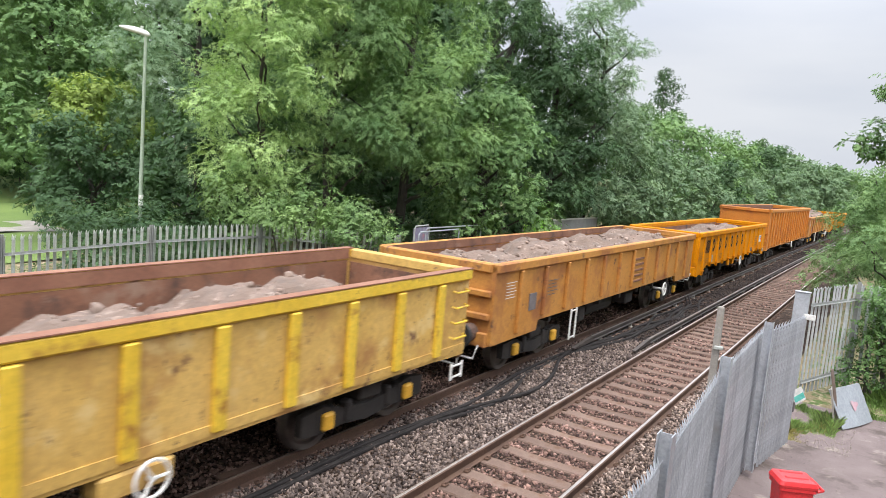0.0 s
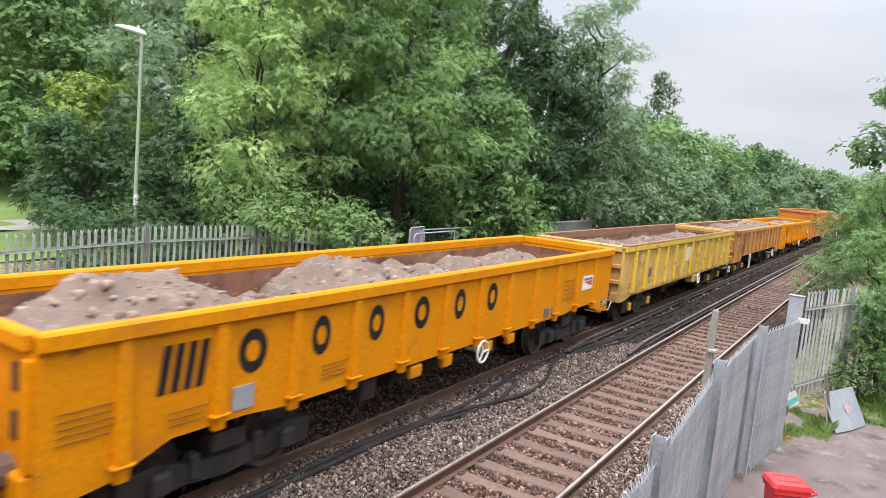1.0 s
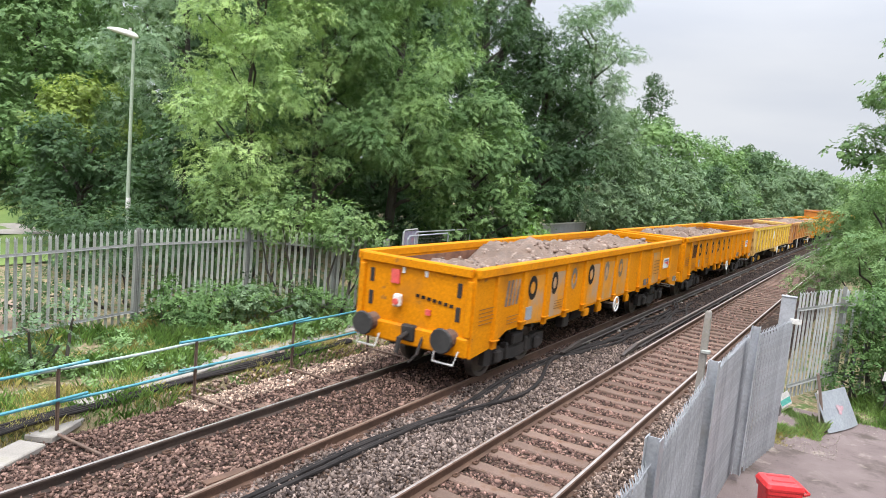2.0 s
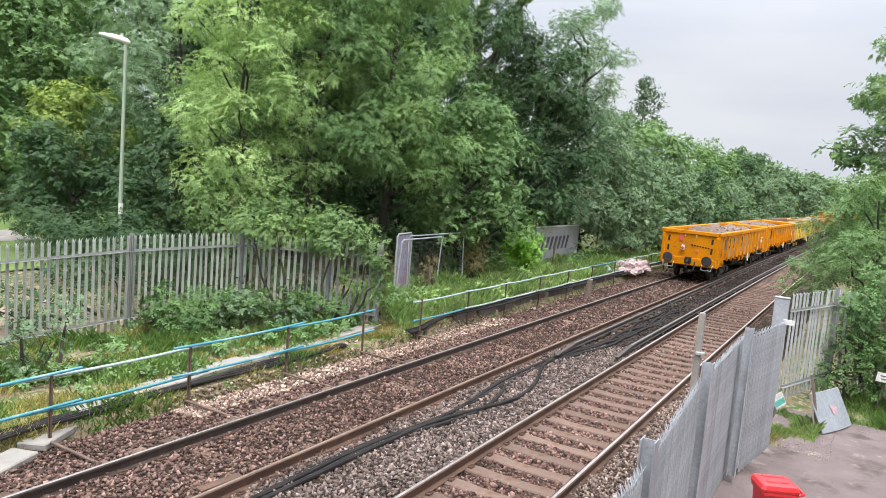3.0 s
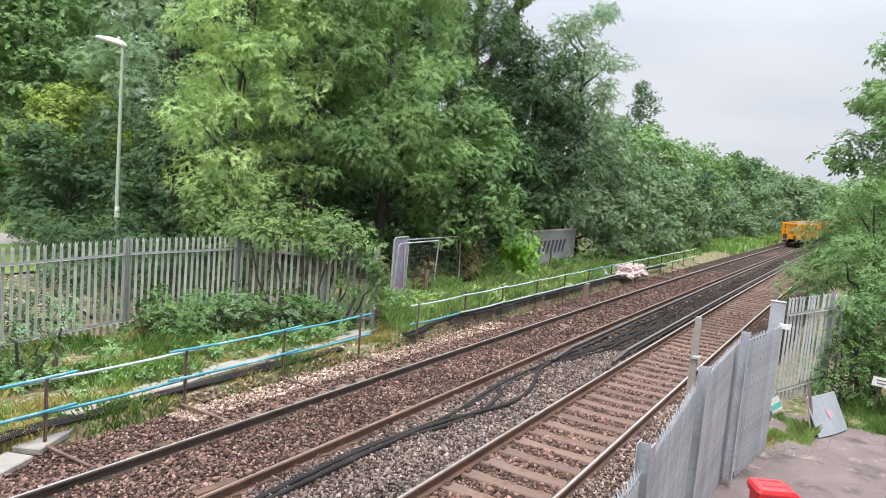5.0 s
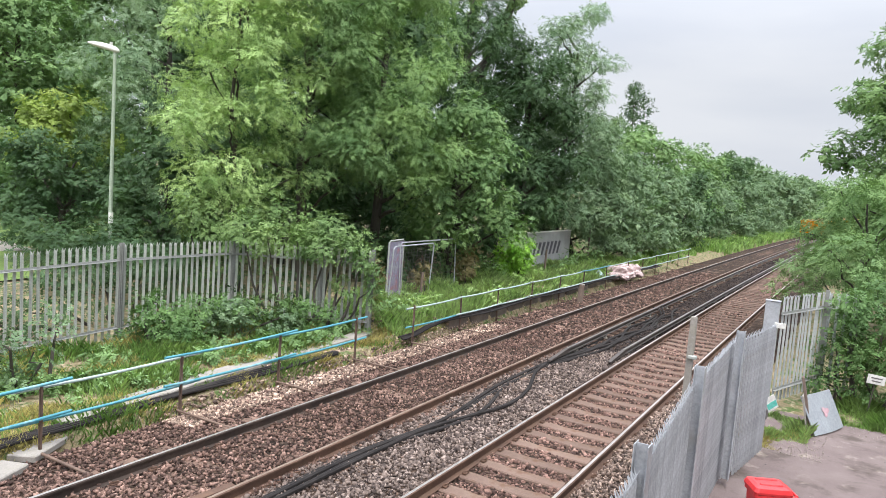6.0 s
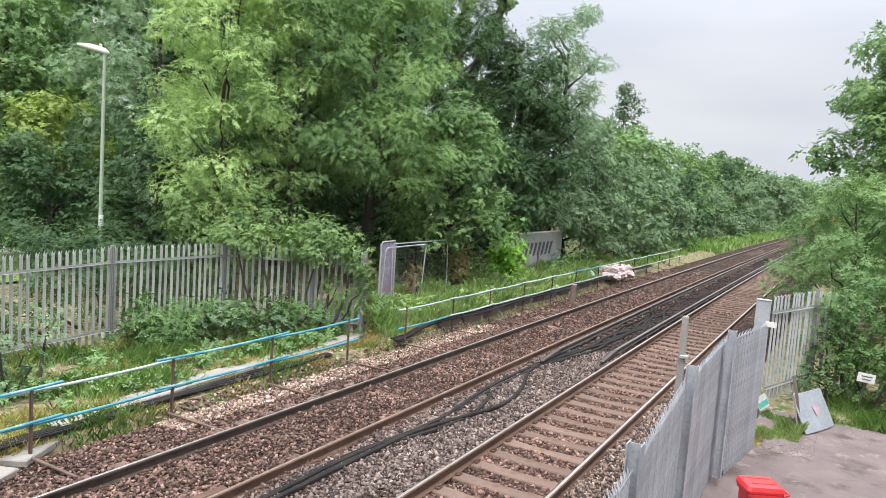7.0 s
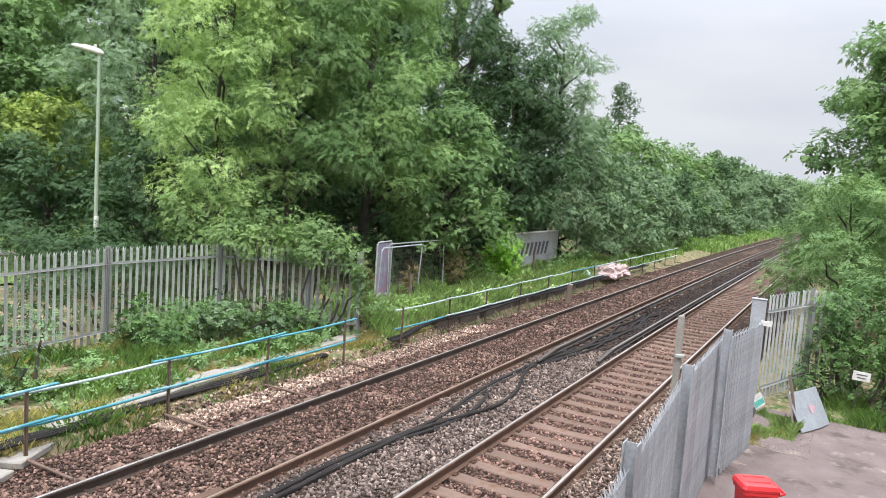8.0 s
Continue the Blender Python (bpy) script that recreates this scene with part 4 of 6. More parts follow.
        for i in range(5):
            gr.box((HALF + 0.01, 1.12, 1.22 + i * 0.15), (0.03, 0.86, 0.06), ch=0.008)
        put("louvres", gr, M_RUSTY, c, "rusty slotted panel")
    return c


WHEELS = {"wheel": wheel_mesh()}
SPEED = 22.85
TRAIN = []  # wagon, place of its middle along the line at the start


def build_train():
    def add(kind, y0, y1, label, seed, humps, top=2.24):
        TRAIN.append((wagon(kind, y1 - y0, label, seed, humps, WHEELS, top), (y0 + y1) / 2))

    add("rubbed", -34.95, -20.65, "yellow box wagon with rubbed grey side patches, heaped with spoil", 3,
        [(-5.6, 1.0, 1.7), (-2.4, 1.28, 2.2), (-0.3, 1.1, 1.6), (1.6, 1.12, 2.4), (4.6, 1.12, 2.2), (6.2, 0.95, 1.0)])
    add("new", -19.7, -5.4, "bright yellow box wagon part loaded with spoil", 4, [(-5.3, 1.26, 1.7), (-3.4, 0.75, 1.2), (-1.7, 1.22, 1.2), (0.5, 0.95, 1.4), (2.6, 0.98, 1.3), (4.6, 0.95, 1.1)])
    add("straw", -4.4, 10.1, "faded straw-yellow box wagon with lemon ribs, part loaded", 5,
        [(-5.2, 1.02, 1.6), (-2.6, 0.85, 1.5), (-0.4, 0.95, 1.6), (1.6, 0.88, 1.4), (3.6, 0.98, 1.2), (5.0, 0.95, 0.8)])
    add("orange", 11.05, 25.3, "faded orange box wagon loaded with rubble", 6, [(-5.2, 1.05, 2.2), (-2.2, 1.15, 2.4), (1.2, 1.12, 2.4), (4.4, 1.2, 2.2), (6.2, 0.95, 1.0)])
    add("new", 26.3, 40.3, "yellow box wagon heaped with rubble", 8, [(-4, 0.9, 2.4), (0, 1.05, 2.4), (4, 1.0, 2.2)])
    add("tall", 41.3, 58.3, "tall deep-orange box wagon in the train", 9, [(0, 0.5, 6)], 2.95)
    add("orange", 59.3, 73.6, "orange box wagon heaped with grey spoil", 10, [(-3.5, 1.5, 3), (3, 1.5, 3)])
    add("new", 74.6, 88.9, "yellow box wagon far along the train", 12, [(0, 0.9, 5)])
    # tail lamp and marks on the last wagon
    last = TRAIN[0][0]
    e = -14.3 / 2
    lamp = put("tail_lamp", Geo().box((-0.28, e - 0.1, 1.48), (0.16, 0.12, 0.24), ch=0.03), M_WHITE, last, "white tail lamp with a red lens")
    put("lens", Geo().tube([(-0.28, e - 0.16, 1.46), (-0.28, e - 0.18, 1.46)], 0.06, 12), M_RED_BAND, lamp)
    for x, z, w, hh in ((-0.42, 1.9, 0.18, 0.26), (0.35, 1.35, 0.1, 0.1)):
        put("hazard_plate", Geo().box((x, e - 0.02, z), (w, 0.03, hh)), M_RED_BAND, last, "red warning plate")
    for k in range(7):
        put("number_bar", Geo().box((0.1 + k * 0.12, e - 0.012, 1.62 - 0.012 * k), (0.08, 0.008, 0.06)), M_LETTER, last)


build_train()

# ---- fences ----


def pale_mesh(name, h, mat):
    out = [(-0.034, 0.0), (-0.024, 0.015), (-0.012, 0.004), (0.0, 0.018), (0.012, 0.004), (0.024, 0.015), (0.034, 0.0)]
    prof = out + [(x, y - 0.005) for x, y in out[::-1]]
    g = Geo().rings([[(x, y, 0.0) for x, y in prof], [(x, y, h - 0.09) for x, y in prof]])
    for x, w, dx, dy in ((-0.023, 0.010, -0.014, -0.022), (0.0, 0.011, 0.0, 0.03), (0.023, 0.010, 0.014, -0.022)):
        z = h - 0.09
        g.rings([[(x - w, 0, z), (x + w, 0, z), (x + w, 0.012, z), (x - w, 0.012, z)],
                 [(x + dx * 0.3 - w, dy * 0.3, z + 0.05), (x + dx * 0.3 + w, dy * 0.3, z + 0.05), (x + dx * 0.3 + w, dy * 0.3 + 0.008, z + 0.05), (x + dx * 0.3 - w, dy * 0.3 + 0.008, z + 0.05)],
                 [(x + dx - 0.002, dy, z + 0.09), (x + dx + 0.002, dy, z + 0.09), (x + dx + 0.002, dy + 0.004, z + 0.09), (x + dx - 0.002, dy + 0.004, z + 0.09)]])
    me = g.mesh(name)
    me.materials.append(mat)
    return me


def palisade(label, runs, h, mat, me, posts, pitch=0.155, face=1, post_w=0.09, loose=1.0):
    """runs: chains of ground points (x, y, z); posts: which corners carry a post."""
    fence = thing("palisade_fence", label, "fence")
    for a, b in zip(runs[:-1], runs[1:]):
        a, b = Vector(a), Vector(b)
        d = b - a
        n = max(1, round(d.xy.length / pitch))
        ang = math.degrees(math.atan2(d.y, d.x)) + (0 if face > 0 else 180)
        nrm = Vector((-d.y, d.x, 0)).normalized() * face
        for i in range(n):
            p = a + d * ((i + 0.5) / n)
            w = random.uniform(-1, 1) * loose
            put("pale", me, None, fence, m=pose(p.x + nrm.x * 0.03, p.y + nrm.y * 0.03, p.z + 0.06 + 0.012 * w, 0.7 * w, 0.4 * loose * random.uniform(-1, 1), ang))
        for zz in (0.32, h - 0.32):
            g = Geo()
            pa, pb = a + Vector((0, 0, zz)), b + Vector((0, 0, zz))
            g.rings([[tuple(q + nrm * u + Vector((0, 0, v))) for u, v in ((0.024, -0.025), (0.024, 0.025), (0.018, 0.025), (0.018, -0.018), (-0.03, -0.018), (-0.03, -0.025))] for q in (pa, pb)])
            # rails drawn in the darker grey to put their shadow into the colour
            put("rail", g, M_POST, fence)
    for x, y, z in posts:
        g = Geo()
        if post_w > 0.1:
            g.box((x + 0.03, y, z + h / 2), (0.008, 0.12, h)).box((x + 0.13, y, z + h / 2), (0.008, 0.12, h)).box((x + 0.08, y, z + h / 2), (0.1, 0.008, h))
            put("post", g, M_GALV, fence)
            continue
        g.box((x, y, z + h / 2), (post_w - 0.02, 0.012, h + 0.1), ch=0.002).box((x, y - 0.04, z + h / 2), (0.07, 0.008, h + 0.1)).box((x, y + 0.04, z + h / 2), (0.07, 0.008, h + 0.1))
        put("post", g, M_POST, fence)
    return fence


PALE_OLD = pale_mesh("pale", 2.08, M_GALV_OLD)
PALE_NEW = pale_mesh("pale", 2.06, M_GALV)
PALE_BACK = pale_mesh("pale", 2.06, M_GALV_LIT)
left_run = [(-12.9, 3.2, -0.14), (-13.28, 6.5, -0.14), (-13.62, 9.8, -0.1), (-13.45, 12.85, -0.1), (-11.5, 13.95, -0.1), (-10.35, 14.55, -0.1)]
palisade("weathered grey steel palisade fence along the verge", left_run, 2.12, M_GALV_OLD, PALE_OLD, left_run[1:], 0.165, 1)
palisade("galvanised steel palisade fence between yard and railway", [(-1.15, 3.4, -0.1), (-1.17, 5.0, -0.1), (-1.33, 7.8, -0.1), (-1.33, 11.1, -0.1)], 2.1, M_GALV, PALE_NEW,
         [(-1.2, 5.0, 0.1), (-1.32, 7.8, 0.1), (-1.26, 10.4, 0.1)], 0.1, -1, 0.13, 0.25)
palisade("galvanised palisade fence at the back of the yard", [(-1.0, 14.75, 0.12), (-0.34, 16.75, 0.12), (0.25, 17.1, 0.1)], 2.12, M_GALV, PALE_BACK, [(-0.34, 16.75, 0.1)], 0.18, 1)


def build_gate():
    gate = thing("steel_gate", "galvanised palisade gate leaf standing ajar", "gate")
    a, b = Vector((-1.17, 10.75, 0.14)), Vector((-0.93, 12.3, 0.14))
    d = b - a
    ang = math.degrees(math.atan2(d.y, d.x))
    for i in range(11):
        p = a + d * ((i + 0.5) / 11)
        put("pale", PALE_NEW, None, gate, m=pose(p.x + 0.03, p.y - 0.01, p.z - 0.1, 0, 0, ang + 180))
    for z in (0.2, 1.05, 1.8):
        put("rail", Geo().tube([a + Vector((0, 0, z - 0.14)), b + Vector((0, 0, z - 0.14))], 0.03, 4), M_GALV, gate)
    for p in (a, b):
        put("stile", Geo().box((p.x, p.y, 1.08), (0.06, 0.06, 1.95), ch=0.006), M_GALV, gate)
    put("bottom_sheet", Geo().rings([[(p.x + s * 0.006, p.y, z) for s, z in ((-1, 0.08), (1, 0.08), (1, 0.26), (-1, 0.26))] for p in (a, b)]), M_GALV, gate)
    lock = put("lock_box", Geo().box((b.x + 0.02, b.y, 0.62), (0.08, 0.12, 0.16), ch=0.01), M_DARK_PANEL, gate)
    put("bolt", Geo().tube([(b.x + 0.02, b.y + 0.05, 0.62), (b.x + 0.02, b.y + 0.16, 0.62)], 0.012, 6), M_DARK_PANEL, lock)
    sign = put("sign_plate", Geo().box((0, 0, 0), (0.008, 0.2, 0.24), ch=0.002), M_WHITE, gate, "small white and green notice plate", pose(b.x + 0.09, b.y + 0.02, 0.8, 30, 0, -45))
    put("green_band", Geo().box((0.006, 0, -0.03), (0.004, 0.18, 0.1)), M_GREEN_PLATE, sign)
    post = thing("gate_post", "wide galvanised gate post at the yard corner", "gate post")
    put("column", Geo().box((-1.17, 14.62, 1.03), (0.25, 0.14, 2.24), ch=0.01), M_GALV, post)
    put("cap", Geo().box((-1.17, 14.62, 2.16), (0.27, 0.16, 0.02), ch=0.006), M_GALV, post)
    put("hinge_plate", Geo().box((-1.0, 14.54, 1.72), (0.2, 0.03, 0.1), ch=0.006), M_WHITE, post)
    marker = thing("lineside_post", "weathered grey concrete post beside the near track", "post")
    put("shaft", Geo().rings([[(-1.9 + s * w, 10.9 + t2 * w, z) for s, t2 in ((-1, -1), (1, -1), (1, 1), (-1, 1))] for z, w in ((-0.3, 0.05), (1.9, 0.045), (2.2, 0.042), (2.22, 0.034))]), M_CONC, marker)
    put("bracket", Geo().box((-1.86, 10.86, 1.62), (0.12, 0.1, 0.05), ch=0.008), M_GALV_OLD, marker)


build_gate()

# ---- yard clutter ----


def build_bin():
    b = thing("wheelie_bin", "bright red plastic wheeled bin with closed lid", "bin", pose(-0.49, 8.2, 0.0, 0, 0, -62) @ Matrix.Diagonal((0.8, 0.8, 0.99, 1)))
    n = 8

    def loop(w, d, z, r=0.05):
        pts = []
        for cx, cy, a0 in ((1, 1, 0), (-1, 1, 90), (-1, -1, 180), (1, -1, 270)):
            for k in range(4):
                a = radians(a0 + 30 * k)
                pts.append((cx * (w - r) + r * math.cos(a), cy * (d - r) + r * math.sin(a), z))
        return pts

    put("body", Geo().rings([loop(0.15, 0.17, 0.06), loop(0.165, 0.18, 0.3), loop(0.19, 0.215, 0.88), loop(0.21, 0.24, 0.89), loop(0.21, 0.24, 0.925)]), M_RED, b)
    lid = put("lid", Geo().rings([loop(0.215, 0.25, 0.93), loop(0.22, 0.255, 0.955), loop(0.2, 0.23, 0.995), loop(0.15, 0.18, 1.01)]), M_RED, b, "raised red lid")
    for k in (-1, 1):
        put("ridge", Geo().box((k * 0.09, 0, 1.011), (0.04, 0.3, 0.02), ch=0.008), M_RED, lid)
    put("handle", Geo().tube([(-0.18, 0.24, 0.91), (-0.18, 0.31, 0.93), (0.18, 0.31, 0.93), (0.18, 0.24, 0.91)], 0.017, 8), M_RED, b)
    for s in (-1, 1):
        put("wheel", Geo().tube([(s * 0.17, 0.19, 0.1), (s * 0.21, 0.19, 0.1)], 0.1, 14), M_BLACK, b)
    put("hinge_bracket", Geo().box((-0.2, 0.22, 0.94), (0.04, 0.08, 0.04), ch=0.01), M_DARK_PANEL, b)


build_bin()


def build_board():
    b = thing("metal_sheet", "bent grey metal sheet with a pink spray mark, leaning", "sheet")
    c0, c1 = Vector((-0.2, 13.75, 0.02)), Vector((0.22, 14.7, 0.03))
    up = Vector((-0.3, 0.16, 0.6))
    rows = []
    for i in range(7):
        u = i / 6
        p = c0.lerp(c1, u)
        bow = 0.03 * math.sin(math.pi * u)
        rows.append([tuple(p + Vector((0.9, -0.4, 0)) * (0.006 + bow)), tuple(p + up + Vector((0.9, -0.4, 0)) * (0.006 + bow * 0.3)),
                     tuple(p + up + Vector((0.9, -0.4, 0)) * (bow * 0.3 - 0.006)), tuple(p + Vector((0.9, -0.4, 0)) * (bow - 0.006))])
    put("panel", Geo().rings(rows), M_PLATE_GREY, b)
    mid = c0.lerp(c1, 0.55) + up * 0.52 + Vector((0.9, -0.4, 0)) * 0.042
    e1, e2 = (c1 - c0).normalized(), up.normalized()
    rim = []
    for k in range(14):
        a = 2 * math.pi * k / 14
        r = 0.1 * (1 + 0.35 * math.sin(3 * a + 1))
        rim.append(tuple(mid + e1 * r * math.cos(a) + e2 * r * 0.8 * math.sin(a)))
    put("spray_mark", Geo().add(rim + [tuple(mid)], [(k, (k + 1) % 14, 14) for k in range(14)]), M_PINK_MARK, b, "pink sprayed blotch")
    plank = thing("plank", "dark weathered timber plank leaning on the fence", "plank")
    put("board", Geo().rings([[(x + s * 0.02, y + t2 * 0.07, z) for s, t2 in ((-1, -1), (1, -1), (1, 1), (-1, 1))] for x, y, z in ((-0.27, 13.9, 0.02), (-0.5, 14.05, 0.95))]), M_WOOD_DARK, plank)
    ply = thing("plank", "broken pale board behind the metal sheet", "plank")
    put("board", Geo().rings([[(x + s * 0.012, y + t2 * 0.12, z) for s, t2 in ((-1, -1), (1, -1), (1, 1), (-1, 1))] for x, y, z in ((-0.33, 13.85, 0.05), (-0.46, 13.9, 0.66))]), M_CONC, ply)
    sign = thing("sign_board", "white notice half hidden in the bush", "sign", pose(0.68, 15.95, 0.74, 0, 6, 18))
    put("plate", Geo().box((0, 0, 0), (0.32, 0.012, 0.18), ch=0.002), M_WHITE, sign)
    for k, w in ((0.03, 0.2), (-0.03, 0.16)):
        put("text_bar", Geo().box((0, -0.009, k), (w, 0.005, 0.022)), M_DARK_PANEL, sign)
    put("stake", Geo().box((0, 0.03, -0.35), (0.025, 0.02, 0.7), ch=0.004), M_BARK, sign)


build_board()

# ---- far verge: handrails, cable route, clutter ----


def handrail(label, ys, pieces):
    h = thing("handrail", label, "handrail")
    x = -9.27
    for i, y in enumerate(ys):
        xx = x + bend(y) * 0.6
        lean = random.uniform(-1.2, 1.2)
        m = pose(xx, y, -0.28, 0, lean, 0)
        g = Geo().box((0.0, 0.016, 0.52), (0.006, 0.038, 1.08), m).box((-0.016, 0.0, 0.52), (0.038, 0.006, 1.08), m)
        put("post", g, M_IRON, h, "rusty angle-iron post")
        put("foot_bar", Geo().box((xx + 0.72, y - 0.03, -0.155), (1.5, 0.045, 0.03), ch=0.006), M_IRON, h)
    for y0, y1, z, off, mat in pieces:
        pts = [(x + bend(y0 + (y1 - y0) * k / 6) * 0.6 + off, y0 + (y1 - y0) * k / 6, z - 0.025 * math.sin(math.pi * k / 6)) for k in range(7)]
        put("pipe", Geo().tube(pts, 0.023, 10), mat, h)


ys1 = [0.9, 3.2, 5.5, 7.83, 10.13, 12.55]
P1 = []
for i, (a, b) in enumerate(zip(ys1[:-1], ys1[1:])):
    for z, odd in ((0.735, 0), (0.265, 1)):
        mat = M_PIPE_PALE if (i == 2 and not odd) else M_PIPE_BLUE
        P1.append((a - 0.36, b + 0.42, z + 0.06 * (i % 2), 0.04 * (1 if i % 2 else -1), mat))
handrail("lineside handrail of blue plastic pipes on rusty posts", ys1, P1)
ys2 = [14.9, 17.35, 19.7, 22.3, 24.9, 27.5, 30.5, 33.8, 36.4, 39.0, 41.7, 44.4, 47.2]
P2 = []
for i, (a, b) in enumerate(zip(ys2[:-1], ys2[1:])):
    for z in (0.72, 0.25):
        P2.append((a - 0.3, b + 0.2, z + 0.03 * (i % 2), 0.035 * (1 if i % 2 else -1), M_PIPE_BLUE if (i, z > 0.5) in ((0, False), (5, True)) else M_PIPE_PALE))
handrail("lineside handrail of faded pale pipes on rusty posts", ys2, P2)


def route_x(y):
    return float(np.interp(y, [2.5, 4.4, 5.0, 5.5, 6.0, 6.6, 8.0, 9.0, 11.3, 14.0, 15.0, 15.8], [-8.3, -8.85, -9.12, -9.4, -9.68, -9.92, -10.0, -10.12, -10.24, -10.35, -10.52, -10.75]))


def build_route():
    r = thing("cable_trough", "pale concrete cable trough with loose lids", "cable trough")
    me = Geo().box((0, 0, 0), (0.4, 0.93, 0.1), ch=0.015).mesh("lid")
    me.materials.append(M_CONC)
    for i in range(14):
        y = 2.8 + 0.95 * i
        s = (route_x(y + 0.4) - route_x(y - 0.4)) / 0.8
        put("lid", me, None, r, m=pose(route_x(y), y, (-0.19 if y < 6.2 else -0.07) + 0.008 * random.uniform(-1, 1), random.uniform(-1, 1), random.uniform(-1, 1), -math.degrees(math.atan(s))))
    for k in range(5):
        pts = [(-9.78 + 0.055 * k + 0.04 * math.sin(y * 1.1 + 0.5 * k) + 0.2 * max(0.0, 5.4 - y), y, -0.05 + 0.012 * math.sin(2 * y + k)) for y in np.arange(2.5, 12.6, 0.45)]
        c = thing("lineside_cable", "black lineside cable lying along the trough", "cable", group="lineside cables")
        put("sheath", Geo().tube(pts, 0.023, 6), M_CABLE, c)
    for k in range(5):
        pts = [(-9.42 + 0.06 * k - 0.2 * math.exp(-((y - 16) / 1.5) ** 2) + 0.04 * math.sin(y * 0.9 + k) + bend(y) * 0.6, y, 0.16 + 0.02 * math.sin(y + k) - 0.22 * math.exp(-((y - 15) / 1.2) ** 2)) for y in np.arange(14.6, 40, 0.7)]
        c = thing("lineside_cable", "black lineside cable laid on the low retaining wall", "cable", group="lineside cables")
        put("sheath", Geo().tube(pts, 0.026, 6), M_CABLE, c)
    wall = thing("retaining_wall", "low dark concrete retaining wall along the ballast", "retaining wall", kind="structure")
    for i in range(15):
        y = 17.6 + 1.3 * i
        put("panel", Geo().box((-9.5 + bend(y) * 0.6 + 0.02 * random.uniform(-1, 1), y, -0.1 + 0.05 * random.uniform(-1, 1)), (0.12, 1.12, 0.5), ch=0.02), M_CONC_DARK, wall)
    st = thing("timber_stub", "short weathered timber post beside the far track", "post", pose(-8.54, 25.4, 0, 0, 3, 12))
    put("shaft", Geo().box((0, 0, 0.12), (0.2, 0.2, 0.7), ch=0.03), M_WOOD_DARK, st)
    put("top", Geo().box((0, 0, 0.475), (0.19, 0.19, 0.02), ch=0.008), M_CONC, st)


build_route()


def sack(x, y, z, sx, sy, sz, rz, seed, mat, label):
    rng = np.random.default_rng(seed)
    t = thing("rubble_sack", label, "sack", pose(x, y, z, rng.uniform(-10, 10), rng.uniform(-14, 14), rz), group="pile of sacks")
    rings = []
    for i in range(11):
        v = -1 + 2 * i / 10
        k = max(0.05, (1 - abs(v) ** 3.2)) ** 0.5
        rings.append([(sx * k * math.copysign(abs(math.cos(a)) ** 0.7, math.cos(a)) * (1 + 0.4 * noise.noise((math.cos(a) * 2 + seed, math.sin(a) * 2, v * 3))), v * sy,
                       sz * k * math.copysign(abs(math.sin(a)) ** 0.7, math.sin(a)) * (1 + 0.6 * noise.noise((math.cos(a) * 2.5, math.sin(a) * 2.5 + seed, v * 4)))) for a in (2 * math.pi * j / 14 for j in range(14))])
    rings = [[tuple(c + rng.normal() * 0.022 for c in q) for q in r] for r in rings]
    put("bag", Geo().rings(rings).mesh("bag"), mat, t)


for i in range(15):
    low = i < 9
    sack(-9.35 + 0.42 * math.sin(i * 2.4) * (1 if low else 0.5), 32.3 + (0.36 * i if low else 0.5 + 0.4 * (i - 9)), 0.14 if low else 0.34 + 0.05 * (i % 2), 0.27, 0.38, 0.15, i * 47 % 180, 200 + i, M_BAG, "crumpled pink plastic rubble sack in a pile")
sack(-9.9, 31.6, 0.16, 0.2, 0.24, 0.18, 30, 220, M_PIPE_PALE, "pale green sack beside the pink pile")


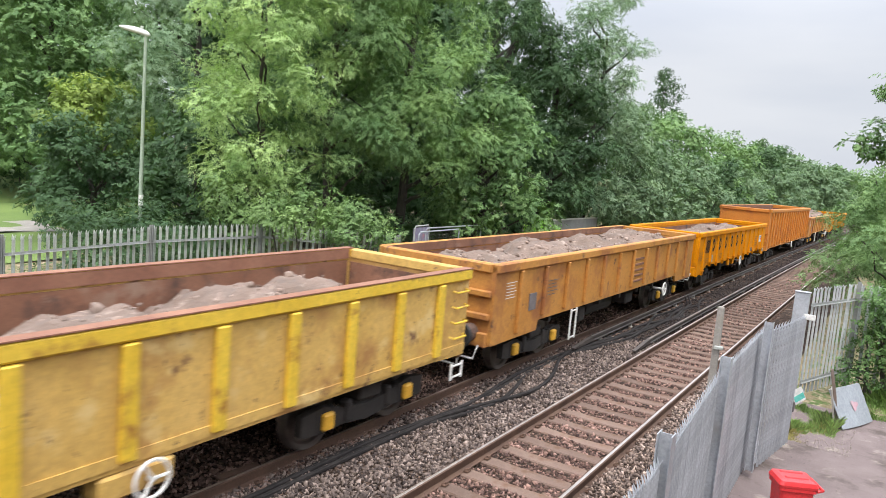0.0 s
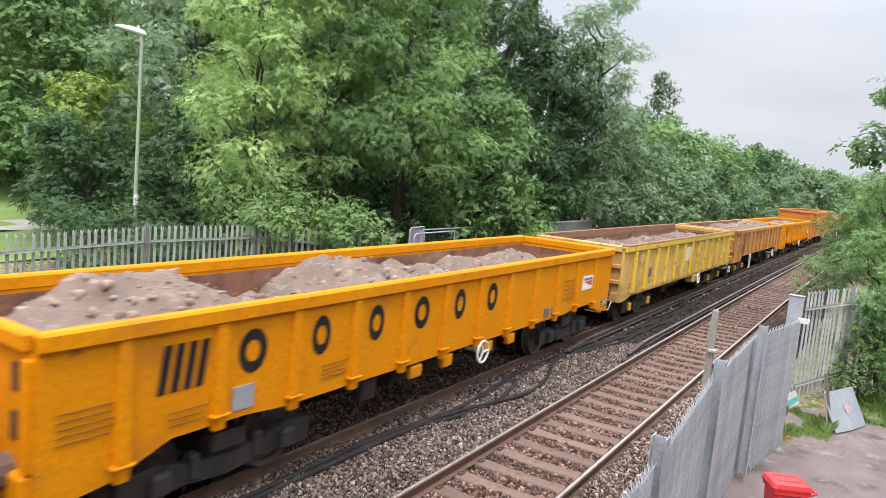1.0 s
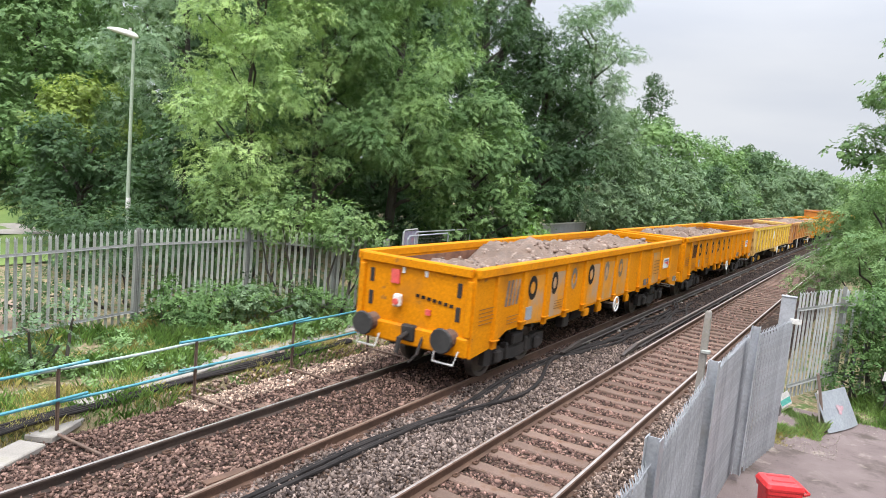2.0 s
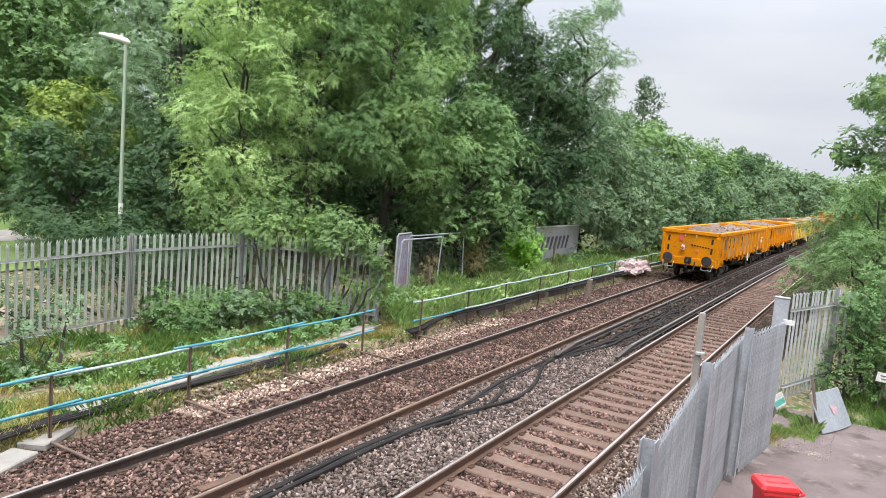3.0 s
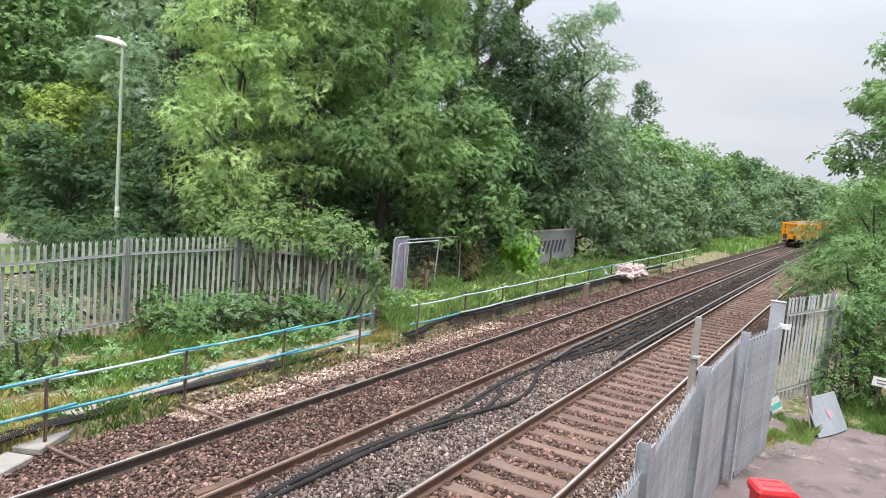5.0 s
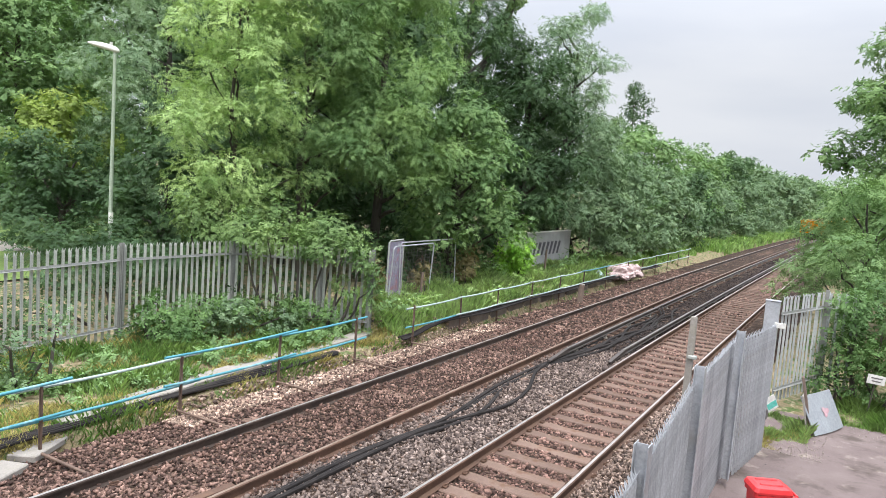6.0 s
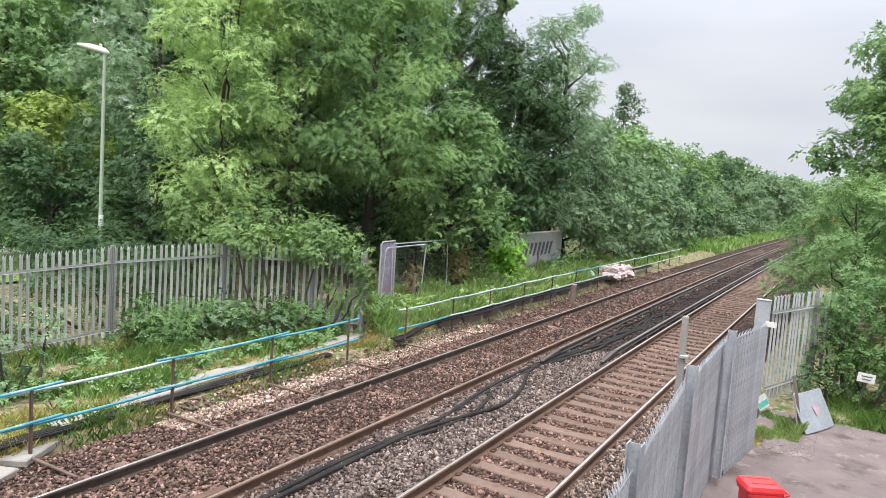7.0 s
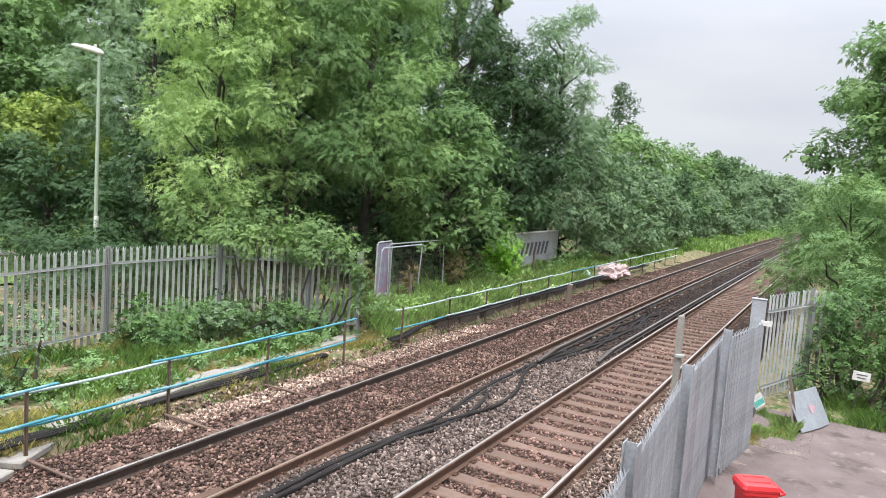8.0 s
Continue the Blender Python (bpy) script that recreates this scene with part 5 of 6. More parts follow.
def build_clutter():
    for p, (y0, y1, x0, x1, lean) in enumerate(((17.6, 20.1, -11.9, -12.0, 3), (18.9, 22.6, -12.35, -12.4, -2))):
        pan = thing("mesh_panel", "temporary galvanised mesh fence panel standing in weeds", "fence panel", group="temporary fence panels")
        z0, z1 = -0.05, 1.85
        q = lambda u, z: (x0 + (x1 - x0) * u + 0.02 * lean * z, y0 + (y1 - y0) * u, z)
        put("frame", Geo().tube([q(0, z0), q(0, z1 - 0.08), q(0.03, z1), q(0.97, z1), q(1, z1 - 0.08), q(1, z0)], 0.022, 8), M_GALV, pan)
        g = Geo()
        for k in range(1, 14):
            g.tube([q(k / 14, 0.1), q(k / 14, z1)], 0.002, 4)
        for k in range(1, 8):
            g.tube([q(0, z1 * k / 8), q(1, z1 * k / 8)], 0.002, 4)
        put("mesh", g, M_DARK_PANEL, pan)
    ho = thing("hoarding", "grey hoarding with dark diagonal spray bars", "hoarding", pose(-12.7, 32.0, 0))
    put("sheet", Geo().box((0, 0, 0.95), (0.06, 6.4, 1.75), ch=0.01), M_GRAFF_BOARD, ho)
    put("cap", Geo().box((0, 0, 1.85), (0.1, 6.44, 0.06), ch=0.01), M_WHITE, ho)
    for k in range(8):
        y = -2.2 + 0.5 * k
        put("spray_bar", Geo().add([(0.034, y, 0.75), (0.034, y + 0.24, 0.75), (0.034, y + 0.55, 1.35), (0.034, y + 0.25, 1.38)], [(0, 1, 2, 3)]), M_GRAFF_DARK, ho)
    tag = thing("hoarding", "board covered in purple and red spray paint", "hoarding", pose(-12.4, 18.6, 0, 0, 0, 8))
    put("sheet", Geo().box((0, 0, 1.0), (0.05, 1.0, 1.8), ch=0.01), M_GRAFF_PURPLE, tag)
    put("frame", Geo().tube([(0.03, -0.52, 0.1), (0.03, -0.52, 1.88), (0.03, -0.45, 1.95), (0.03, 0.45, 1.95), (0.03, 0.52, 1.88), (0.03, 0.52, 0.1)], 0.025, 8), M_GALV_OLD, tag)
    for x, y, h in ((-12.0, 36.2, 2.1), (-11.8, 29.8, 1.2), (-11.6, 19.0, 1.0)):
        p = thing("timber_post", "thin weathered post in the verge", "post", pose(x, y, 0))
        put("shaft", Geo().tube([(0, 0, -0.1), (0.01, 0.0, h * 0.6), (0.02, 0, h)], 0.045, 7), M_WOOD_DARK, p)
    pl = thing("rusty_plate", "flat rusty steel plate lying in the far track", "steel plate", pose(-6.5, 6.05, -0.12, 2, 3, -8))
    put("sheet", Geo().box((0, 0, 0), (0.12, 0.6, 0.03), ch=0.006), M_RAIL_SIDE, pl)
    tb = thing("timber_batten", "pale timber batten lying between the tracks", "timber", pose(-5.98, 17.0, -0.12, 0, 0, 4))
    put("board", Geo().box((0, 0, 0), (0.1, 0.8, 0.07), ch=0.01), M_CONC, tb)


build_clutter()


def build_lamp():
    t = thing("street_lamp", "pale green lamp column with a white lantern", "street lamp", pose(-18.4, 12.85, 0.0))
    put("column", Geo().tube([(0, 0, -0.2), (0, 0, 1.2), (-0.02, 0, 1.25), (-0.06, 0.02, 6.85)], [0.075, 0.075, 0.06, 0.042], 10), M_LAMP_POLE, t)
    put("band", Geo().tube([(0, 0, 2.0), (0, 0, 2.3)], 0.066, 10), M_WHITE, t)
    d = Vector((-0.83, -0.45, 0.2)).normalized()
    sd = Vector((0.45, -0.83, 0)).normalized()
    base = Vector((-0.06, 0.02, 6.86))
    rings = []
    for u, w, h0, h1 in ((-0.12, 0.05, -0.03, 0.04), (-0.05, 0.08, -0.06, 0.09), (0.15, 0.12, -0.05, 0.12), (0.4, 0.15, -0.06, 0.11), (0.65, 0.13, -0.05, 0.07), (0.78, 0.06, -0.02, 0.03)):
        c = base + d * u
        rings.append([tuple(c + sd * w * math.cos(a) + Vector((0, 0, (h1 if math.sin(a) > 0 else -h0) * math.sin(a)))) for a in (2 * math.pi * k / 12 for k in range(12))])
    head = put("lantern", Geo().rings(rings).mesh("lantern", True), M_LAMP_HEAD, t, "off-white lantern head")
    put("photocell", Geo().tube([base + d * 0.12 + Vector((0, 0, 0.1)), base + d * 0.12 + Vector((0, 0, 0.19))], 0.04, 10), M_LAMP_HEAD, head)


build_lamp()

# cables between the tracks


def build_track_cables():
    A = [(3.0, -6.0), (6.6, -5.95), (8.1, -5.93), (9.4, -5.83), (10.6, -5.67), (12.4, -5.81), (14.2, -5.93), (15.3, -5.92), (17.0, -5.7), (19.3, -5.5), (21.9, -5.55), (24.8, -5.4), (27, -5.6)]
    B = [(3.0, -5.86), (6.8, -5.82), (8.3, -5.8), (10.3, -5.74), (11.3, -5.38), (12.8, -5.37), (14.2, -5.7), (15.3, -5.9), (17.0, -5.6), (19.3, -5.3), (21.9, -5.2), (24.8, -5.3)]
    for k in range(7):
        src = B if k in (1, 4) else A
        ys = np.arange(3.0, (18 if k == 5 else 23 + k * 0.7), 0.3)
        xs = np.interp(ys, [p[0] for p in src], [p[1] for p in src])
        xs = np.convolve(np.pad(xs, 3, mode="edge"), np.ones(7) / 7, mode="valid")
        fan = np.clip((ys - 15.5) / 6, 0, 1)
        off = (0.05 * np.sin(ys * 0.55 + k * 1.3) + 0.03 * np.sin(ys * 1.4 + 2.1 * k)) * (1 + 2.5 * fan) + fan * 0.11 * (k - 3)
        if k in (0, 1, 2, 3):
            pts = [(float(x + o + 0.06 * (k % 3) * (1 + 0.9 * math.sin(1.1 * y + k))), float(y), -0.165 + 0.03 * (k % 2)) for x, o, y in zip(xs, off, ys)]
        else:
            pts = [(float(x + o), float(y), -0.15 + 0.03 * (k % 2)) for x, o, y in zip(xs, off, ys) if y > 14.0 + 0.3 * k]
        c = thing("power_cable", "thick black power cable lying loose on the ballast", "cable", group="power cables")
        put("sheath", Geo().tube(pts, 0.037, 7), M_CABLE, c)
    for k in range(2):
        c = thing("power_cable", "black jumper cable looping to the conductor rail", "cable", group="power cables")
        put("sheath", Geo().tube([(-5.86 + 0.05 * k, 25.5 + 0.4 * k, 0.0), (-5.65, 25.4 + 0.4 * k, 0.04), (-5.35, 24.6 + 0.4 * k, -0.1), (-5.3, 23.6 + 0.3 * k, -0.15), (-5.5, 22.6, -0.16)], 0.03, 7), M_CABLE, c)


build_track_cables()

# ---- grass ----


def grass(name, label, n, spots, h, mat, seed, w=0.012):
    rng = np.random.default_rng(seed)
    x, y, z, k = spots(rng, n)
    a = rng.uniform(0, 2 * math.pi, len(x))
    hh = h * k * rng.uniform(0.5, 1.3, len(x))
    bx, by = np.cos(a), np.sin(a)
    lean = rng.uniform(0.1, 0.75, len(x)) * hh
    p = np.stack([x, y, z - 0.02], 1)
    sd = np.stack([-by, bx, 0 * bx], 1) * (w * rng.uniform(0.7, 1.6, len(x)))[:, None]
    mid = p + np.stack([bx * lean * 0.35, by * lean * 0.35, hh * 0.6], 1)
    tip = p + np.stack([bx * lean, by * lean, hh * 0.95], 1)
    v = np.stack([p - sd, p + sd, mid + sd * 0.8, tip, mid - sd * 0.8], 1).reshape(-1, 3)
    f = np.arange(len(v)).reshape(-1, 5)
    return tagged(put(name, array_mesh(name, v, f), mat), label, "grass", kind="stuff")


def verge(x0, x1, y0, y1, scale=1.3, keep=0.45):
    def spots(rng, n):
        x, y = rng.uniform(x0, x1, n), rng.uniform(y0, y1, n)
        k = np.clip(0.5 + 0.9 * wave(x * scale, y * scale), 0, 1.3)
        ok = k > keep * rng.uniform(0, 1.2, n)
        x, y, k = x[ok], y[ok], k[ok]
        return x, y, ground_z(x, y), 0.5 + 0.6 * k
    return spots


def yard_edge(x0, x1, y0, y1):
    def spots(rng, n):
        x, y = rng.uniform(x0, x1, n), rng.uniform(y0, y1, n)
        k = np.clip(0.6 + 0.8 * wave(x * 2.4, y * 2.4), 0.1, 1.3)
        return x, y, np.zeros(n) - 0.02, k
    return spots


grass("verge_grass", "long green grass on the far verge", 24000, verge(-13.3, -10.3, 3, 18, keep=0.55), 0.28, L_GRASS, 301, 0.0055)
grass("verge_grass", "shorter green grass beside the cable trough", 11000, verge(-10.4, -9.35, 3.5, 17, keep=0.8), 0.18, L_GRASS, 302, 0.0045)
grass("verge_grass", "dry straw-coloured grass along the ballast edge", 28000, verge(-10.6, -8.9, 3.5, 17, 2.2, 0.5), 0.14, L_STRAW, 303, 0.006)
grass("verge_grass", "dry straw-coloured grass under the fence", 11000, verge(-13.6, -11.0, 3, 14, 1.7, 0.9), 0.22, L_STRAW, 310, 0.006)
grass("verge_grass", "lush grass behind the low wall", 34000, verge(-13.4, -9.6, 15, 40), 0.4, L_GRASS_PALE, 304, 0.009)
grass("verge_grass", "low grass along the far line edge", 12000, verge(-11.6, -9.2, 40, 75), 0.34, L_GRASS, 305, 0.025)


def far_edge(x0, x1, y0, y1):
    def spots(rng, n):
        x, y = rng.uniform(x0, x1, n), rng.uniform(y0, y1, n)
        return x + bend_arr(y), y, ground_z(x, y), np.full(n, 1.0)
    return spots


grass("verge_grass", "rough green grass under the far hedge", 9000, far_edge(-12.5, -9.35, 58, 150), 0.5, L_GRASS, 311, 0.06)
grass("yard_grass", "tufts of tall grass at the yard fence", 3200, yard_edge(-1.0, -0.3, 13.0, 14.6), 0.2, L_GRASS_PALE, 306, 0.0025)
grass("yard_grass", "dry yellow grass at the edge of the tarmac", 2600, yard_edge(-1.0, -0.35, 12.5, 14.0), 0.15, L_STRAW, 307, 0.003)
grass("yard_grass", "weeds along the yard edge under the bushes", 9000, yard_edge(0.1, 3.5, 14.9, 16.6), 0.24, L_GRASS, 308, 0.004)

# ---- trees and shrubs ----
SWAY = []


def foliage(clumps, density, twig, leaf, wide, droop, per, seed, core=0.45, corners=4):
    """Leaf sprays over ellipsoid clumps that swell into smaller lobes: arrays of vertices and faces of 3 or 4 corners. clumps: (x, y, z, rx, ry, rz)."""
    rng = np.random.default_rng(seed)
    out = []
    for cx, cy, cz, rx, ry, rz in clumps:
        n = max(8, int(density * 4 * math.pi * ((rx * ry) ** 1.6 / 3 + (rx * rz) ** 1.6 / 3 + (ry * rz) ** 1.6 / 3) ** (1 / 1.6)))
        lobes = int(rng.integers(7, 12))
        axis = rng.normal(size=(lobes, 3)) + np.array([0, 0, 0.3])
        axis /= np.linalg.norm(axis, axis=1, keepdims=True)
        swell = rng.uniform(0.34, 0.58, lobes)
        which = rng.integers(0, lobes, n)
        d = rng.normal(size=(n, 3)) + axis[which] * 0.5
        d /= np.linalg.norm(d, axis=1, keepdims=True)
        r = 1 - (1 - core) * rng.uniform(0, 1, n) ** 1.7
        p = axis[which] * 0.62 + d * (r * swell[which])[:, None]
        inner = rng.uniform(0, 1, n) < 0.16
        p[inner] = d[inner] * 0.5
        face = d * 0.8 + axis[which] * 0.6
        out.append(np.concatenate([np.array([cx, cy, cz]) + p * np.array([rx, ry, rz]), face / np.linalg.norm(face, axis=1, keepdims=True)], 1))
    pts = np.concatenate(out)
    p, d = pts[:, :3], pts[:, 3:]
    n = len(p)
    up = np.array([0, 0, 0.85]) + d + rng.normal(size=(n, 3)) * 0.2
    up /= np.linalg.norm(up, axis=1, keepdims=True)
    t = d * 0.6 + rng.normal(size=(n, 3)) * 0.7 + np.array([0, 0, -droop])
    t -= up * (t * up).sum(1, keepdims=True) * 0.75
    t /= np.linalg.norm(t, axis=1, keepdims=True)
    side = np.cross(t, up)
    side /= np.linalg.norm(side, axis=1, keepdims=True) + 1e-9
    nrm = np.cross(side, t)
    size = rng.uniform(0.6, 1.25, (n, 1))
    vs = []
    for k in range(per):
        s = 1 if k % 2 else -1
        if k == per - 1:
            s = 0
        base = p + t * twig * size * ((k + 0.4) / per)
        ld = t * 0.7 + side * (s * 0.95) + nrm * rng.normal(size=(n, 1)) * 0.3 + np.array([0, 0, -droop * 0.4])
        ld /= np.linalg.norm(ld, axis=1, keepdims=True)
        w = np.cross(ld, nrm + rng.normal(size=(n, 3)) * 0.16)
        w /= np.linalg.norm(w, axis=1, keepdims=True) + 1e-9
        L = leaf * size * rng.uniform(0.75, 1.2, (n, 1))
        W = w * (wide * size * 0.5)
        if corners == 3:
            vs.append(np.stack([base + ld * L * 0.12 - W, base + ld * L * 0.12 + W, base + ld * L], 1))
        else:
            vs.append(np.stack([base, base + ld * L * 0.45 + W, base + ld * L, base + ld * L * 0.45 - W], 1))
    v = np.concatenate(vs).reshape(-1, 3)
    return v, np.arange(len(v)).reshape(-1, corners)


def wood(pts, r0, r1, n=8):
    k = len(pts)
    return Geo().tube(pts, [r0 + (r1 - r0) * i / (k - 1) for i in range(k)], n)


def crooked(a, b, amount, rng, k=6):
    a, b = np.array(a, float), np.array(b, float)
    pts = []
    for i in range(k + 1):
        u = i / k
        off = rng.normal(size=3) * amount * math.sin(math.pi * u)
        pts.append(tuple(a + (b - a) * u + off))
    return pts


STYLE = {  # density, twig, leaf, width, droop, leaflets
    "ash": (30, 0.24, 0.085, 0.038, 0.3, 7),
    "ash_far": (16, 0.28, 0.12, 0.05, 0.3, 7),
    "broad": (20, 0.22, 0.1, 0.068, 0.2, 7),
    "small": (22, 0.20, 0.075, 0.048, 0.1, 7),
    "ivy": (46, 0.17, 0.064, 0.05, 0.2, 6),
    "far": (8.0, 0.3, 0.155, 0.1, 0.2, 7),
    "back": (3.2, 0.45, 0.29, 0.18, 0.2, 7),
    "farther": (4.2, 0.5, 0.27, 0.17, 0.2, 7),
    "haze": (0.6, 1.2, 0.75, 0.48, 0.2, 7),
}


def crown_clumps(h0, h1, radius, n, rng, lean=(0, 0), taper=0.55):
    """Clumps that fill an uneven crown from h0 to h1."""
    res = []
    for i in range(n):
        u = (i + rng.uniform(0.2, 0.8)) / n
        z = h0 + (h1 - h0) * u
        env = radius * (1 - taper * u ** 1.8) * (0.72 + 0.28 * math.sin(min(1, u * 3.2) * math.pi / 2))
        a = rng.uniform(0, 2 * math.pi) if i % 3 else rng.uniform(-1.9, 0.3)
        q = env * rng.uniform(0.5, 1.0)
        r = radius * rng.uniform(0.2, 0.36)
        res.append((lean[0] * u + q * math.cos(a), lean[1] * u + q * math.sin(a), z, r * rng.uniform(0.9, 1.4), r * rng.uniform(0.9, 1.4), r * rng.uniform(0.55, 0.85)))
    return res


def tree(name, label, x, y, height, radius, low, mat, style, seed, clumps=16, boughs=1, sway=0.0, trunk=0.16, lean=(0, 0), z0=0.0, taper=0.55, density=1.0, core=0.45):
    rng = np.random.default_rng(seed)
    t = thing(name, label, "shrub" if "bush" in name or "shrub" in name else "tree", pose(x, y, z0))
    cl = crown_clumps(low, height - radius * 0.2, radius, int(clumps * 2.5), rng, lean, taper)
    put("trunk", wood(crooked((0, 0, -0.15), (lean[0] * 0.8, lean[1] * 0.8, height * 0.8), 0.12, rng, 8), trunk, trunk * 0.3), M_BARK, t, "grey-brown trunk")
    for c in cl[::4]:
        zz = max(0.3, c[2] - 1.3)
        put("limb", wood(crooked((lean[0] * zz / height, lean[1] * zz / height, zz), c[:3], 0.08, rng, 5), trunk * 0.4, 0.018, 6), M_BARK, t)
    dens, tw, lf, wd, dr, per = STYLE[style]
    groups = [cl[i::boughs] for i in range(boughs)]
    for gi, gcl in enumerate(groups):
        v, f = foliage(gcl, dens * density, tw, lf, wd, dr, per, seed * 31 + gi, core, 3)
        pivot = np.array([lean[0] * 0.3, lean[1] * 0.3, low * 0.5])
        ob = put("crown", array_mesh("crown", v - pivot, f), mat, t, m=pose(*pivot))
        if sway:
            SWAY.append((ob, sway))
    return t


def shrub(name, label, x, y, clumps, mat, style, seed, density=1.0, z0=0.0, core=0.5):
    rng = np.random.default_rng(seed)
    t = thing(name, label, "shrub", pose(x, y, z0))
    dens, tw, lf, wd, dr, per = STYLE[style]
    v, f = foliage(clumps, dens * density, tw, lf, wd, dr, per, seed, core, 4 if style == "small" else 3)
    put("crown", array_mesh("crown", v, f), mat, t)
    for c in clumps:
        put("stem", Geo().tube(crooked((c[0] * 0.5, c[1] * 0.5, -0.1), c[:3], 0.08, rng, 4), [0.04, 0.035, 0.03, 0.02, 0.012], 6), M_BARK, t, "thin woody stem")
    return t


def build_trees():
    # wood behind the palisade fence
    tree("ash_tree", "tall ash tree with light feathery leaves swaying", -16.3, 15.4, 11.5, 2.7, 2.9, L_ASH, "ash", 11, 22, 4, 1.6, 0.1)
    tree("ash_tree", "ash tree with drooping mid-green sprays", -16.4, 18.6, 13.0, 3.2, 3.5, L_MID, "ash", 12, 22, 2, 0.7, 0.2)
    tree("ash_tree", "broad ash tree with drooping mid-green sprays", -15.2, 21.4, 13.0, 3.4, 3.5, L_FRESH, "ash", 13, 24, 3, 0.8, 0.22)
    tree("maple_tree", "dense low maple tree with mid-green leaves", -13.3, 23.6, 7.2, 2.7, 1.9, L_MID, "broad", 14, 16, 1, 0.0, 0.16)
    tree("ash_tree", "dark green ash tree in the wood", -15.2, 27.2, 13.5, 2.7, 4.0, L_DARK_SHADED, "ash_far", 15, 18, 2, 0.8, 0.2)
    oak = tree("oak_tree", "tall dark tree with an ivy-clad leaning trunk", -13.8, 31.0, 11.0, 3.0, 2.4, L_DARK_SHADED, "broad", 16, 22, 1, 0.0, 0.3)
    rng = np.random.default_rng(160)
    bole = crooked((-3.6, 0.3, 7.6), (0.7, -0.3, 16.5), 0.14, rng, 7)
    put("trunk", wood(crooked((-3.3, 0.4, -0.1), bole[0], 0.1, rng, 6), 0.34, 0.26), M_BARK, oak)
    put("trunk", wood(bole, 0.26, 0.14), M_BARK, oak, "dark leaning trunk")
    bole2 = crooked((-3.5, 0.3, 7.2), (-3.5, 0.2, 17.0), 0.16, rng, 7)
    put("trunk", wood(bole2, 0.2, 0.1), M_BARK, oak)
    v, f = foliage([(x, y, z, 0.42, 0.42, 0.7) for x, y, z in bole[1:] + bole2[1:]], 84, 0.22, 0.11, 0.09, 0.2, 6, 161)
    put("ivy", array_mesh("ivy", v, f), L_IVY, oak, "ivy clothing the trunk")
    for k in range(34):
        a = bole[2 + k % 5] if k % 2 else bole2[2 + k % 5]
        e = (a[0] + rng.uniform(-1.6, 1.8), a[1] + rng.uniform(-1, 1), a[2] + rng.uniform(-0.6, 2.2))
        put("twig", wood(crooked(a, e, 0.12, rng, 5), 0.022, 0.006, 5), M_BARK, oak, "bare thin branch")
    tree("ash_tree", "feathery mid-green ash tree with thin top branches", -13.5, 34.8, 13.5, 2.7, 2.0, L_PALE_HAZE, "ash_far", 17, 24, 2, 0.7, 0.2, lean=(0.5, 0.2))
    tree("hawthorn_tree", "dense grey-green hawthorn beside the line", -13.4, 37.5, 8.5, 3.2, 1.0, L_GREY, "broad", 18, 16)
    tree("hazel_tree", "yellow-tinged hazel behind the lamp column", -27.2, 17.0, 6.4, 2.4, 3.6, L_YELLOW, "broad", 19, 10)
    # these two hazels: shaded underside and gap put into the leaf colour
    tree("hazel_tree", "low hazel, leaves darkened for the shaded underside of a yellow-tinged one", -24.6, 15.2, 4.7, 2.6, 0.6, L_DARK_SHADED, "broad", 119, 14)
    tree("hazel_tree", "shrubby hazel behind the fence, leaves darkened for a shaded gap", -20.2, 16.2, 5.2, 2.6, 0.6, L_DARK_SHADED, "broad", 20, 14)
    tree("ash_tree", "tall mid-green ash tree behind the lamp column", -24.5, 19.5, 13.0, 3.6, 2.5, L_PALE_HAZE, "ash_far", 21, 15, 1, 0.0, 0.24)
    tree("ash_tree", "dark ash tree deep in the wood", -19.4, 21.0, 12.5, 3.4, 2.0, L_DARK_SHADED, "far", 22, 20)
    tree("oak_tree", "large mid-green tree at the edge of the lawn", -38.0, 21.0, 15.0, 4.8, 2.2, L_MID, "far", 23, 26, trunk=0.26)
    tree("oak_tree", "tall broad mid-green tree far behind the lawn", -52.0, 29.0, 19.0, 7.0, 1.5, L_MID, "back", 232, 30, trunk=0.3)
    tree("oak_tree", "spreading mid-green tree over the lawn edge", -38.5, 27.5, 15.0, 5.0, 1.2, L_MID, "back", 230, 24, trunk=0.26)
    shrub("thicket", "dark thicket under the trees beyond the lawn", -40.0, 20.5, [(0, 0, 1.6, 2.2, 2.0, 2.0), (-3, -1.5, 1.6, 2.2, 2.0, 2.0), (2.6, 2.0, 1.7, 2.2, 2.0, 2.1), (-0.8, 1.5, 3.6, 2.4, 2.0, 1.8), (1.8, 1.8, 4.0, 2.2, 2.0, 1.6), (4.5, 5.0, 2.2, 2.6, 2.4, 2.6)], L_DARK_SHADED, "far", 231)
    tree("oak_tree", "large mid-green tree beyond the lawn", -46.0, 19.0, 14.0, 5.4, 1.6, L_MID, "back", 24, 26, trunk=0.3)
    # backing trees in dark leaves, so gaps in the wood read as shade
    tree("oak_tree", "dark tree behind the ash trees", -30.0, 27.0, 15.0, 5.0, 1.5, L_DARK_SHADED, "back", 25, 20, trunk=0.3)
    tree("oak_tree", "dark tree filling the wood", -22.0, 29.0, 15.5, 5.0, 1.5, L_DARK_SHADED, "back", 26, 22, trunk=0.3)
    tree("oak_tree", "tall dark tree filling the wood", -18.5, 38.0, 10.5, 4.2, 1.5, L_DARK_SHADED, "back", 27, 22, trunk=0.3)
